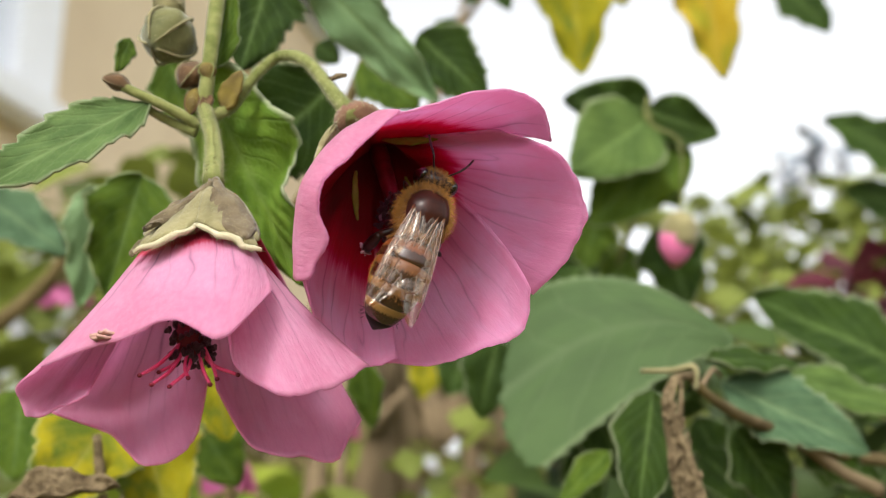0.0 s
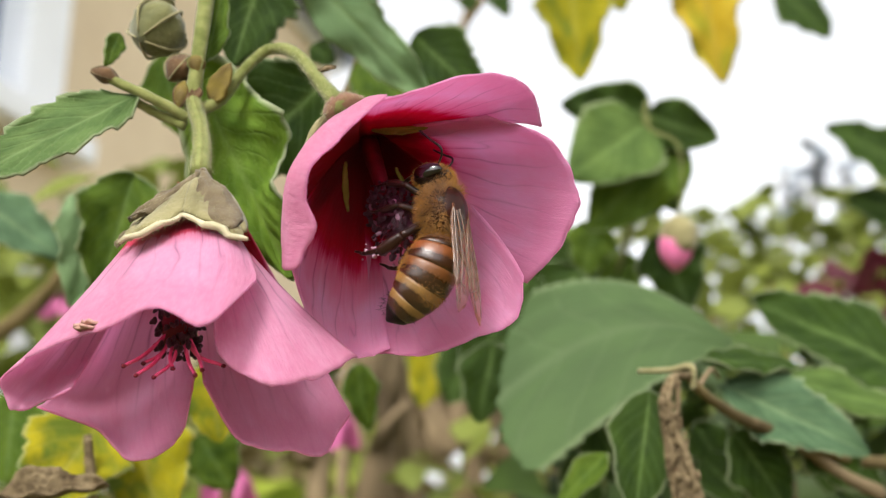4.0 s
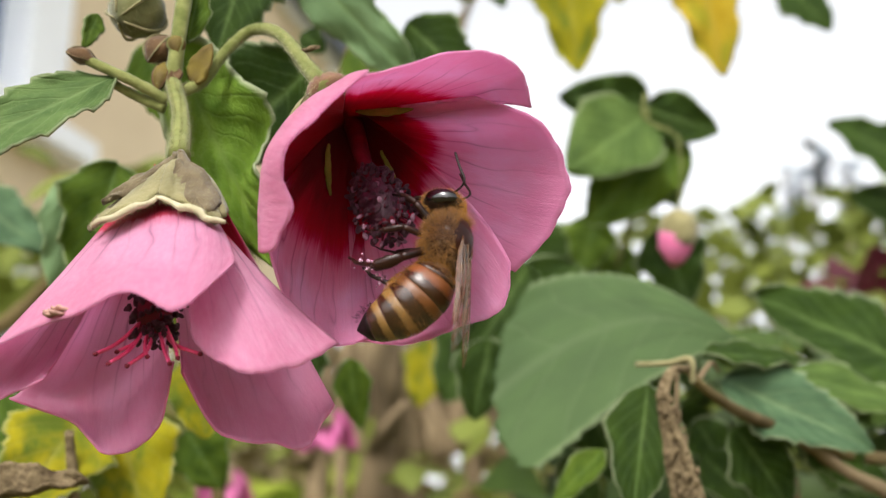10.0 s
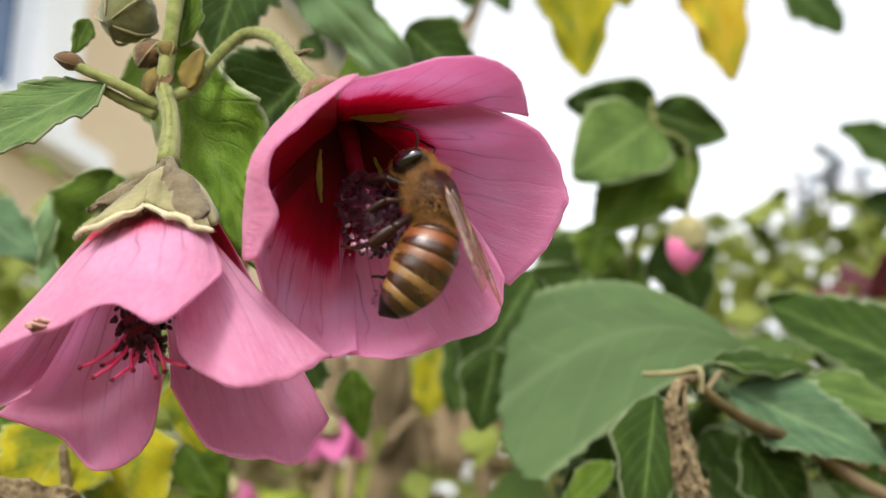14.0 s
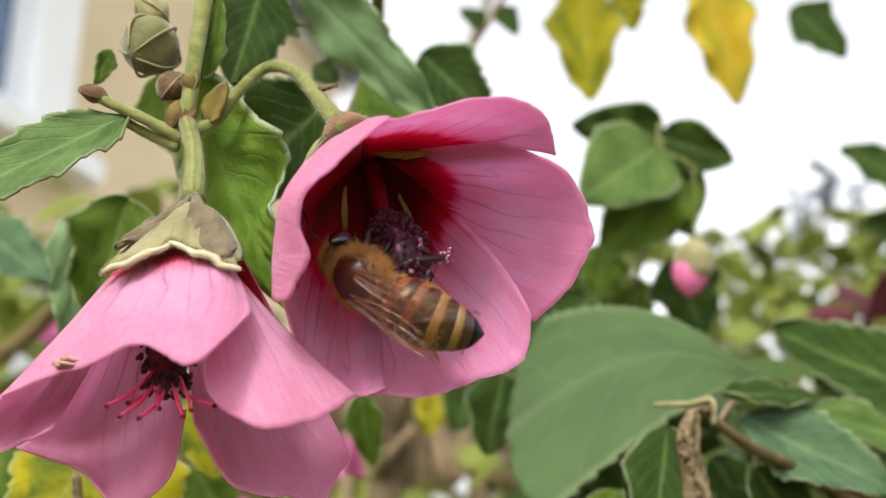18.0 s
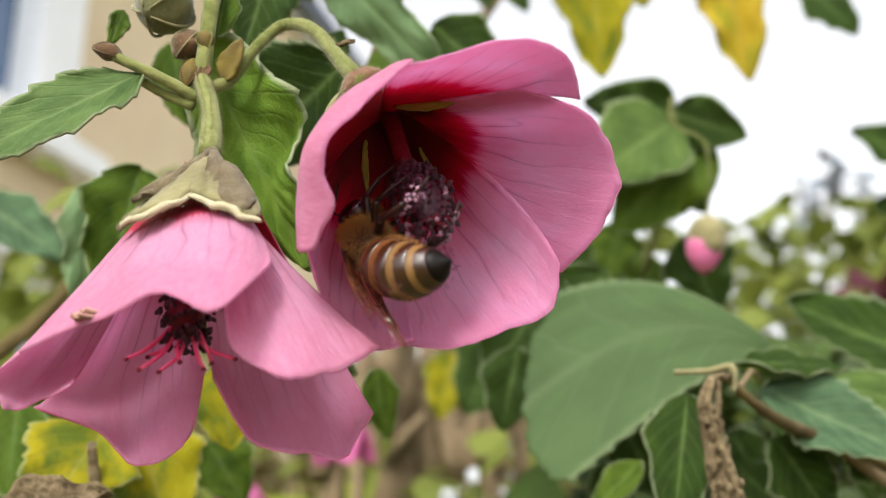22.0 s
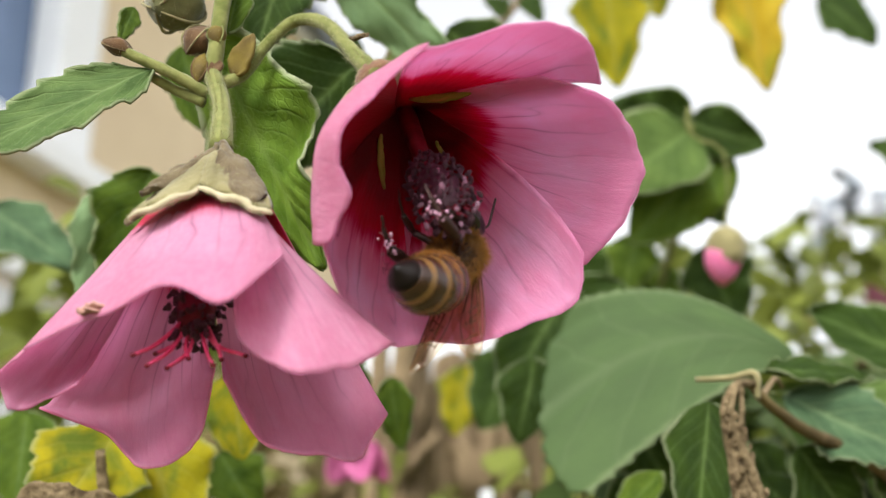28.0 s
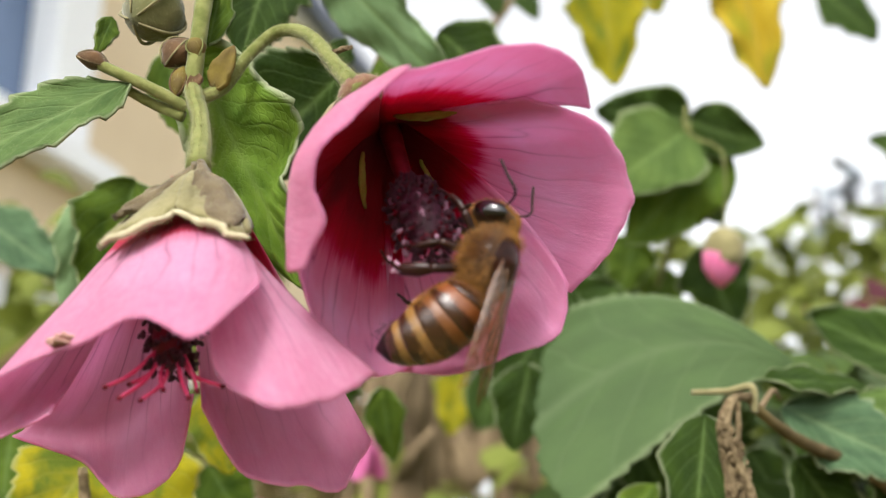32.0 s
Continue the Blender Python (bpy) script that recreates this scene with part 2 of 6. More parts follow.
LEAF_YELLOW = leaf_material("leaf_yellow", c3(196, 164, 30), c3(214, 186, 60), 0.45, (0.45, 0.36, 0.08, 1), c3(160, 160, 40))
LEAF_TURN = leaf_material("leaf_turning", c3(140, 138, 14), c3(180, 166, 24), 0.45, (0.36, 0.34, 0.07, 1), c3(84, 108, 34))
STEM = plain_material("stem_green", c3(88, 96, 42), c3(132, 134, 80), 0.85, 900, 0.8, 0.1, 0.15, 0.0003, 0.2)
SEPAL = plain_material("sepal_downy", c3(94, 88, 56), c3(160, 152, 110), 0.9, 240, 1.0, 0.12, 0.12, 0.0005, 0.3)
SEPAL_RIM = plain_material("sepal_rim_pale", c3(168, 160, 126), c3(206, 198, 168), 0.9, 500, 0.8, 0.1, 0.15, 0.0004, 0.3)
BRACT_FELT = plain_material("bract_felted", c3(70, 58, 42), c3(128, 116, 90), 0.95, 450, 1.0, 0.05, 0.1, 0.0005, 0.2)
CALYX_RUST = plain_material("calyx_rust", c3(104, 66, 56), c3(140, 116, 84), 0.9, 350, 0.8, 0.1, 0.15, 0.0004, 0.3)
SEPAL_DRY = plain_material("sepal_brown", c3(56, 38, 24), c3(110, 84, 56), 0.9, 500, 1.0, 0.1, 0.15, 0.0005, 0.2)
DRY = plain_material("dry_brown", c3(56, 44, 30), c3(136, 120, 92), 0.95, 1300, 1.0, 0.0, 0.12, 0.0008)
BRACT = plain_material("bract_ochre", c3(128, 112, 40), c3(84, 68, 38), 0.8, 500, 0.7, 0.2)
ANTHER = plain_material("anther_maroon", c3(38, 4, 20), c3(74, 18, 44), 0.55, 1500, 0.8, 0.0, 0.5, 0.0002)
POLLEN = plain_material("anther_pollen", c3(150, 100, 130), c3(190, 150, 170), 0.8, 1500, 0.8)
STYLE = plain_material("style_pink", c3(214, 60, 110), c3(230, 100, 140), 0.5, 900, 0.3, 0.2)
TUBE_RED = plain_material("column_red", c3(84, 4, 22), c3(120, 10, 36), 0.6, 900, 0.3, 0.2)
SLIT = plain_material("sepal_lining", c3(138, 138, 50), c3(164, 158, 78), 0.7, 700, 0.4, 0.3)
BARK = plain_material("bark_grey", c3(92, 78, 58), c3(144, 126, 98), 0.9, 60, 1.0, 0, 0.2, 0.002)
TWIG = plain_material("twig_brown", c3(70, 58, 36), c3(112, 98, 64), 0.85, 200, 0.8, 0, 0.2, 0.0008)
BUD_PINK = plain_material("bud_pink", c3(224, 104, 156), c3(234, 146, 186), 0.6, 300, 0.3, 0.3)
HEDGE = plain_material("hedge_leaf", c3(26, 44, 12), c3(124, 134, 56), 0.6, 40, 0.3, 0.4, 0.4, 0.0005, 0, 0.9)
# Very dark greens: the deep shade inside the shrub is put into the colour.
HEDGE_SHADE = plain_material("hedge_leaf_shade", c3(20, 34, 10), c3(60, 80, 26), 0.6, 60, 0.3, 0.12, 0.3, 0.0005, 0, 0.8)
HEDGE_YEL = plain_material("hedge_leaf_yellow", c3(170, 172, 60), c3(120, 146, 50), 0.65, 40, 0.3, 0.4, 0.35, 0.0005, 0, 0.7)
HEDGE_BROWN = plain_material("hedge_leaf_brown", c3(70, 62, 34), c3(120, 108, 66), 0.7, 30, 0.3, 0.3, 0.3, 0.0005, 0, 0.8)
HEDGE_GREY = plain_material("hedge_leaf_grey", c3(96, 112, 122), c3(142, 140, 146), 0.6, 40, 0.3, 0.2)
HEDGE_PURPLE = plain_material("hedge_leaf_plum", c3(48, 14, 24), c3(92, 38, 48), 0.6, 40, 0.3, 0.3, 0.3, 0.0005, 0, 0.7)
FAR_PINK = plain_material("far_petal", c3(180, 84, 136), c3(200, 118, 160), 0.6, 80, 0.2, 0.3)
WALL = plain_material("render_tan", c3(212, 192, 160), c3(226, 208, 176), 0.9, 3.0, 0.5, 0, 0.2, 0.003)
WHITE = plain_material("paint_white", c3(244, 246, 248), c3(236, 238, 240), 0.4, 5.0, 0.1)
SLATE = plain_material("gutter_blue_grey", c3(96, 106, 128), c3(120, 130, 150), 0.5, 6.0, 0.3)
SOIL = plain_material("garden_soil", c3(84, 84, 48), c3(112, 104, 68), 0.95, 6.0, 1.0, 0, 0.1, 0.02)


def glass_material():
    """Opaque window pane: sky reflection partly painted as a blue base colour, partly mirrored."""
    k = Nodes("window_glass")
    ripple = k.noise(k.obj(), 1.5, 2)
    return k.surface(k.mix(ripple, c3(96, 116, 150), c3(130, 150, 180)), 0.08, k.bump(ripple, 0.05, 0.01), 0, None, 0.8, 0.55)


GLASS = glass_material()


def clear_glass():
    """A pane that shows the added white blind behind it and mirrors a little sky."""
    k = Nodes("pane_clear")
    m = k.add("ShaderNodeMixShader")
    k.put(m, "0", 0.1)
    k.put(m, "1", k.add("ShaderNodeBsdfTransparent").outputs[0])
    k.put(m, "2", k.add("ShaderNodeBsdfGlossy", Roughness=0.05).outputs[0])
    k.t.links.new(m.outputs[0], k.out.inputs[0])
    return k.mat


PANE = clear_glass()

# ---------------------------------------------------------------- shape helpers
BASE = Vector((0, 0, EYE))
LIFT = pose(0, 0, 0, TILT).to_3x3()


def W(p):
    """A place of the plan, in millimetres from the first eye along its line of sight, in metres of the world."""
    return BASE + LIFT @ Vector(p) * 0.001


def D(v):
    """A direction of the plan in the world."""
    return LIFT @ Vector(v)


def plan(x, y, z):
    """A place of the world, in metres, as a place of the plan."""
    return LIFT.inverted() @ (Vector((x, y, z)) - BASE) * 1000


def link(name, bm, material, parent=None, label="", smooth=True, thick=0.0):
    me = bpy.data.meshes.new(name)
    bm.normal_update()
    if smooth:
        for f in bm.faces:
            f.smooth = True
    bm.to_mesh(me)
    bm.free()
    me.materials.append(material)
    ob = new(name, me)
    if thick:
        m = ob.modifiers.new("thickness", "SOLIDIFY")
        m.thickness, m.offset = thick, 0.0
    if parent is not None:
        ob.parent = parent
        ob.matrix_parent_inverse = parent.matrix_basis.inverted()
    if label:
        ob["label"] = label
    return ob


def part(name, bm, material, parent, label="", smooth=True, thick=0.0):
    """One mesh object under a thing or a part."""
    return link(name, bm, material, parent, label, smooth, thick)


def two_sided(ob, inner, outer, heart):
    """A petal with its inner face towards the heart of the flower and a paler back."""
    me = ob.data
    q = me.polygons[len(me.polygons) // 2]
    faces_in = (heart - q.center).dot(q.normal) > 0
    me.materials.clear()
    for m in (inner, outer) if faces_in else (outer, inner):
        me.materials.append(m)
    ob.modifiers["thickness"].material_offset = 1
    return ob


def thing(name, at, label, category, group="", kind=""):
    ob = new(name)
    ob.empty_display_size = 0.002
    ob.matrix_basis = Matrix.Translation(W(at))
    return tagged(ob, label, category, group, kind)


def spline(points, n):
    """n + 1 places on a smooth curve through the points."""
    p = [Vector(q) for q in points]
    p = [2 * p[0] - p[1]] + p + [2 * p[-1] - p[-2]]
    out = []
    for k in range(n + 1):
        s = k / n * (len(p) - 3)
        i = min(int(s), len(p) - 4)
        f = s - i
        a, b, c, d = p[i : i + 4]
        out.append(0.5 * (2 * b + (c - a) * f + (2 * a - 5 * b + 4 * c - d) * f * f + (3 * b - a - 3 * c + d) * f**3))
    return out


def lerp_list(values, f):
    s = f * (len(values) - 1)
    i = min(int(s), len(values) - 2)
    return values[i] + (values[i + 1] - values[i]) * (s - i)


def tube(bm, points, radii, n=12, seg=8, rough=0.0, seed=0, flat=1.0):
    """A round, tapered, closed tube along a smooth curve; places in metres."""
    path = spline(points, n) if len(points) > 2 else [Vector(points[0]).lerp(Vector(points[1]), k / n) for k in range(n + 1)]
    rings, side = [], None
    for k, c in enumerate(path):
        d = (path[min(k + 1, n)] - path[max(k - 1, 0)]).normalized()
        if side is None:
            side = d.orthogonal().normalized()
        side = (side - d * side.dot(d)).normalized()
        up = d.cross(side)
        r = lerp_list(radii, k / n)
        ring = []
        for j in range(seg):
            a = 2 * math.pi * j / seg
            q = r * (1 + rough * noise.noise(Vector((k * 0.7, j * 1.3, seed * 9.1))))
            ring.append(bm.verts.new(c + side * (q * math.cos(a)) + up * (q * flat * math.sin(a))))
        rings.append(ring)
    for a, b in zip(rings, rings[1:]):
        for j in range(seg):
            bm.faces.new((a[j], a[(j + 1) % seg], b[(j + 1) % seg], b[j]))
    bm.faces.new(rings[0][::-1])
    bm.faces.new(rings[-1])
    return bm


def lathe(bm, origin, axis, profile, seg=16, lumps=0.0, seed=0, squash=1.0):
    """A surface of revolution from (along, radius) pairs, closed at both ends."""
    axis = Vector(axis).normalized()
    e1 = axis.orthogonal().normalized()
    e2 = axis.cross(e1)
    rings = []
    for h, r in profile:
        ring = []
        for j in range(seg):
            a = 2 * math.pi * j / seg
            q = r * (1 + lumps * noise.noise(Vector((h * 900, math.cos(a) * 2, math.sin(a) * 2 + seed * 7))))
            ring.append(bm.verts.new(Vector(origin) + axis * h + e1 * (q * math.cos(a)) + e2 * (q * squash * math.sin(a))))
        rings.append(ring)
    for a, b in zip(rings, rings[1:]):
        for j in range(seg):
            bm.faces.new((a[j], a[(j + 1) % seg], b[(j + 1) % seg], b[j]))
    bm.faces.new(rings[0][::-1])
    bm.faces.new(rings[-1])
    return bm


def ball(bm, c, r, sub=1, stretch=(1, 1, 1), turn=None):
    m = Matrix.Translation(c) @ (turn.to_4x4() if turn is not None else Matrix()) @ Matrix.Diagonal((r * stretch[0], r * stretch[1], r * stretch[2], 1))
    bmesh.ops.create_icosphere(bm, subdivisions=sub, radius=1.0, matrix=m)
    return bm


def box(bm, a, b, bevel=0.0):
    """A box between two corners, in metres."""
    a, b = Vector(a), Vector(b)
    m = Matrix.Translation((a + b) / 2) @ Matrix.Diagonal((*(b - a), 1))
    r = bmesh.ops.create_cube(bm, size=1.0, matrix=m)
    if bevel:
        bmesh.ops.bevel(bm, geom=list({e for v in r["verts"] for e in v.link_edges}), offset=bevel, segments=2, affect="EDGES")
    return bm


def grid_mesh(place, nu, nv):
    """A sheet of place(u, v), u from -1 to 1 and v from 0 to 1, with UVs."""
    bm = bmesh.new()
    uv = bm.loops.layers.uv.new("UVMap")
    vs = [[bm.verts.new(place(2 * i / nu - 1, j / nv)) for i in range(nu + 1)] for j in range(nv + 1)]
    for j in range(nv):
        for i in range(nu):
            f = bm.faces.new((vs[j][i], vs[j][i + 1], vs[j + 1][i + 1], vs[j + 1][i]))
            for l, (a, b) in zip(f.loops, ((i, j), (i + 1, j), (i + 1, j + 1), (i, j + 1))):
                l[uv].uv = (a / nu, b / nv)
    return bm


def leaf_mesh(base, tip, face, width, bend=0.1, fold=0.15, wave=0.055, teeth=14, tooth=0.05, lobe=0.0, blunt=0.75, seed=0, nu=14, nv=44, heart=0.0, twist=0.0, skew=0.0, puff=0.014):
    """A leaf blade from base to tip, both in mm. face: the way its upper side looks. width: half its width over its length.
    bend: sag towards its back; fold: how far the halves rise; lobe: shoulders of a lobed blade; heart: how far the base runs back beside the stalk."""
    a, b = W(base), W(tip)
    ax = b - a
    L = ax.length
    ax.normalize()
    nrm = D(face)
    nrm = (nrm - ax * nrm.dot(ax)).normalized()
    side = ax.cross(nrm)

    def prof(v):
        body = math.sin(math.pi * min(max(v, 0), 1) ** blunt) ** 0.72 if 0 < v < 1 else 0
        sh = lobe * (math.exp(-(((v - 0.34) / 0.10) ** 2)) - 0.6 * math.exp(-(((v - 0.56) / 0.10) ** 2)))
        return max(0.012, body * (1 + sh))

    def place(u, v):
        w = prof(v) * width * L
        turn_no = v * teeth + 0.5 * noise.noise(Vector((v * 4, seed, 1.0 if u > 0 else 3.0)))
        saw = (turn_no % 1.0) * (0.35 + 1.3 * abs(noise.noise(Vector((math.floor(turn_no) * 1.7 + 0.3, seed * 1.3, 4.0 if u > 0 else 7.0)))))
        edge = abs(u) ** 6
        w *= 1 + edge * tooth * (1.4 * saw - 0.5) + edge * 0.10 * noise.noise(Vector((v * 3.1, seed * 3.7, 2.0 if u > 0 else 5.0)))
        along = v * L - heart * L * (abs(u) ** 1.5) * (1 - v) ** 3 + edge * 0.012 * L * saw
        t = v + 0.0
        n = -bend * L * t * t + fold * w * abs(u) ** 1.3 + wave * L * noise.noise(Vector((u * 1.6 + seed, v * 4.2, seed * 1.7))) * (0.25 + abs(u))
        n += puff * L * (abs(math.sin(math.pi * 7.0 * (v - 0.375 * abs(u)))) - 0.6) * min(1.0, abs(u) * 5) * math.sin(math.pi * min(max(v, 0), 1)) ** 0.5
        n += wave * 0.35 * L * abs(u) ** 3 * math.sin(v * 21 + seed + (2 if u > 0 else 0))
        ang = twist * v
        s, c = math.sin(ang), math.cos(ang)
        x, z = u * w + skew * L * math.sin(math.pi * v), n
        return a + ax * along + side * (x * c - z * s) + nrm * (x * s + z * c)

    return grid_mesh(place, nu, nv)


def leaf(parent, base, tip, face, width, material, label="", thick=0.00025, stalk=None, stalk_r=0.0005, **kw):
    kw.setdefault("lobe", 0.16)
    kw["tooth"] = kw.get("tooth", 0.05) * 1.6
    ob = part("leaf", leaf_mesh(base, tip, face, width, **kw), material, parent, label, True, thick)
    if stalk:
        pts = [W(q) for q in stalk] + [W(base)]
        part("petiole", tube(bmesh.new(), pts, [stalk_r, stalk_r * 0.8], 10, 7), STEM, ob)
    return ob


def down(ob, n, length, parent, material, seed=0, width=0.007, lean=0.0):
    """Fine pale hairs standing on a part, in one mesh."""
    rnd = random.Random(seed)
    me = ob.data
    polys = list(me.polygons)
    areas = np.cumsum([q.area for q in polys])
    verts, faces = [], []
    for _ in range(n):
        q = polys[int(np.searchsorted(areas, rnd.random() * areas[-1]))]
        w = [rnd.random() for _ in q.vertices]
        s = sum(w)
        p = Vector((0, 0, 0))
        for i, f in zip(q.vertices, w):
            p += me.vertices[i].co * (f / s)
        way = (Vector(q.normal) * rnd.choice((1, 1, 1, -1) if lean else (1,)) + Vector((rnd.gauss(0, 0.45), rnd.gauss(0, 0.45), rnd.gauss(0, 0.45)))).normalized()
        a = way.orthogonal().normalized() * (width * 0.001)
        c = way.cross(a)
        L = length * 0.001 * rnd.uniform(0.4, 1.3)
        k = len(verts)
        verts += [tuple(p + a), tuple(p - a * 0.5 + c), tuple(p - a * 0.5 - c), tuple(p + way * L)]
        faces += [(k, k + 1, k + 3), (k + 1, k + 2, k + 3), (k + 2, k, k + 3)]
    hm = bpy.data.meshes.new("down")
    hm.from_pydata(verts, [], faces)
    hm.materials.append(material)
    h = new("down", hm)
    h.parent = parent
    h.matrix_parent_inverse = parent.matrix_basis.inverted() if parent.parent is None else parent.matrix_parent_inverse
    return tagged(h, kind="stuff")


HAIR = plain_material("plant_down", c3(150, 150, 108), c3(186, 184, 146), 0.9, 300, 0.0, 0.4, 0.2)

# ---------------------------------------------------------------- ground, house, distance
bm = bmesh.new()
bmesh.ops.create_grid(bm, x_segments=60, y_segments=60, size=60.0)
for v in bm.verts:
    v.co.z = 0.02 * noise.noise(v.co * 0.6)
tagged(link("ground", bm, SOIL), "bare brown garden soil with thin grass", "ground", "", "structure")

# The house stands askew, its long wall running away from the eye.
HA, HB = Vector((-1.80, 4.65, 0)), Vector((-0.98, 7.95, 0))
run = (HB - HA).normalized()
out = Vector((run.y, -run.x, 0))
house_frame = Matrix(((run.x, out.x, 0, HA.x), (run.y, out.y, 0, HA.y), (0, 0, 1, 0), (0, 0, 0, 1)))
house = new("house")
house.matrix_basis = house_frame
tagged(house, "tan rendered house with white window frames", "house")


def house_part(name, bm, mat, label="", parent=None, smooth=False):
    bmesh.ops.transform(bm, matrix=house_frame, verts=bm.verts)
    bmesh.ops.recalc_face_normals(bm, faces=bm.faces)
    return part(name, bm, mat, parent or house, label, smooth)


WALL_TOP, LONG = 4.9, 3.4
W0, W1, Z0, Z1 = -1.5, -0.07, 2.85, 4.5
for a, b in (((-5, -0.3, 0), (W0, 0, WALL_TOP)), ((W1, -0.3, 0), (LONG, 0, WALL_TOP)), ((W0, -0.3, 0), (W1, 0, Z0)), ((W0, -0.3, Z1), (W1, 0, WALL_TOP))):
    house_part("wall", box(bmesh.new(), a, b), WALL, "tan rendered wall")
house_part("end_wall", box(bmesh.new(), (LONG - 0.3, -6, 0), (LONG, -0.303, WALL_TOP)), WALL)
house_part("gutter", tube(bmesh.new(), [(-5, 0.14, WALL_TOP + 0.02), (LONG + 0.2, 0.14, WALL_TOP + 0.02)], [0.06, 0.06], 6, 10), SLATE, "blue-grey gutter", None, True)
house_part("soffit", box(bmesh.new(), (-5, 0.003, WALL_TOP - 0.1), (LONG + 0.15, 0.075, WALL_TOP + 0.06), 0.01), WHITE)
bm = bmesh.new()
q = [bm.verts.new(c) for c in ((-5, 0.2, WALL_TOP + 0.1), (LONG + 0.2, 0.2, WALL_TOP + 0.1), (LONG + 0.2, -3, WALL_TOP + 1.5), (-5, -3, WALL_TOP + 1.5))]
bm.faces.new(q)
bmesh.ops.solidify(bm, geom=bm.faces[:], thickness=0.08)
house_part("roof", bm, SLATE, "blue-grey slate roof")
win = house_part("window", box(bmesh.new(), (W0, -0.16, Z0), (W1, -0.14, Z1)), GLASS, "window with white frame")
for a, b in (((W0, -0.139, Z0), (W0 + 0.1, 0.03, Z1)), ((W1 - 0.3, -0.139, Z0), (W1, 0.03, Z1)), ((W0 + 0.1, -0.139, Z1 - 0.1), (W1 - 0.3, 0.03, Z1)), ((W0 + 0.1, -0.139, Z0), (W1 - 0.3, 0.03, Z0 + 0.08)), ((-0.9, -0.139, Z0 + 0.08), (-0.84, 0.0, Z1 - 0.1))):
    house_part("window_frame", box(bmesh.new(), a, b, 0.008), WHITE, "white painted frame", win)
house_part("window_sill", box(bmesh.new(), (W0 - 0.1, 0.003, Z0 - 0.13), (W1 + 0.1, 0.17, Z0 - 0.004), 0.01), WHITE, "white sill", win)


# Assumed window, added so that bright white spots show through the foliage.
L0, L1, Y0, Y1 = -1.0, 0.9, 0.75, 2.25
blind = plain_material("window_blind", c3(226, 226, 222), c3(236, 236, 234), 0.8, 20, 0.3, 0.3)
added_win = house_part("window", box(bmesh.new(), (L0, 0.012, Y0), (L1, 0.02, Y1)), PANE, "added ground-floor window, white for bright spots in the foliage")
house_part("blind", box(bmesh.new(), (L0 + 0.05, 0.003, Y0 + 0.05), (L1 - 0.05, 0.008, Y1 - 0.05)), blind, "white blind added for bright spots", added_win)
for a, b in (((L0 - 0.1, 0.003, Y0), (L0, 0.06, Y1)), ((L1, 0.003, Y0), (L1 + 0.1, 0.06, Y1)), ((L0 - 0.1, 0.003, Y1), (L1 + 0.1, 0.06, Y1 + 0.1)), ((L0 - 0.1, 0.003, Y0 - 0.1), (L1 + 0.1, 0.09, Y0)), ((-0.08, 0.021, Y0), (0.0, 0.06, Y1))):
    house_part("window_frame", box(bmesh.new(), a, b, 0.006), WHITE, "white painted frame", added_win)


def leaf_cloud(name, n, lo, hi, size, material, label, seed, keep=None, gap=-0.12, grain=6.0, category="shrub"):
    """Loose foliage between two corners, in mm: many small folded leaves, thinner towards the outside."""
    rnd = random.Random(seed)
    verts, faces = [], []
    lo, hi = Vector(lo), Vector(hi)
    made = 0
    while made < n:
        p = Vector([rnd.uniform(a, b) for a, b in zip(lo, hi)])
        g = noise.noise(p * (0.9 / (hi - lo).length * grain) + Vector((seed, 0, 0)))
        if g < gap or (keep and not keep(p)) or sum(abs((2 * v - a - b) / (b - a)) ** 4 for v, a, b in zip(p, lo, hi)) > 1.25:
            continue
        made += 1
        L = size * rnd.uniform(0.5, 1.3)
        turn = Euler((rnd.uniform(-1.0, 0.6), rnd.uniform(-0.7, 0.7), rnd.uniform(0, 6.28))).to_matrix()
        w, dip = L * rnd.uniform(0.28, 0.42), L * rnd.uniform(0.05, 0.18)
        shape = ((0, 0, 0), (w * 0.8, L * 0.22, dip), (w, L * 0.45, dip), (w * 0.6, L * 0.75, dip * 0.4), (0, L, -dip), (-w * 0.6, L * 0.75, dip * 0.4), (-w, L * 0.45, dip), (-w * 0.8, L * 0.22, dip), (0, L * 0.4, 0), (0, L * 0.72, -dip * 0.4))
        k = len(verts)
        verts += [tuple(W(p + turn @ Vector(s))) for s in shape]
        faces += [tuple(k + i for i in f) for f in ((0, 1, 8), (1, 2, 8), (2, 3, 9, 8), (3, 4, 9), (4, 5, 9), (5, 6, 8, 9), (6, 7, 8), (7, 0, 8))]
    me = bpy.data.meshes.new(name)
    me.from_pydata(verts, [], faces)
    me.materials.append(material)
    for f in me.polygons:
        f.use_smooth = True
    return tagged(new(name, me), label, category, "", "stuff")


leaf_cloud("hedge", 2300, (95, 420, -330), (560, 1100, 40), 27, HEDGE, "loose green shrub foliage in the garden", 3, lambda p: p.z < 46 * p.y / 600 - 30 + 30 * noise.noise(Vector((p.x / 70, p.y / 90, 0))), -0.02, 14.0)
leaf_cloud("hedge", 300, (150, 520, -25), (320, 820, 40), 20, HEDGE, "small-leaved shrub top against the sky", 27, None, -0.02, 9.0)
leaf_cloud("plum_shrub", 90, (146, 330, -24), (240, 440, 2), 20, HEDGE_PURPLE, "shrub with plum-coloured leaves", 5)
leaf_cloud("hedge", 230, (-420, 380, -260), (-150, 900, 30), 36, HEDGE, "loose green shrub foliage beside the house", 7, None, 0.02, 12.0)
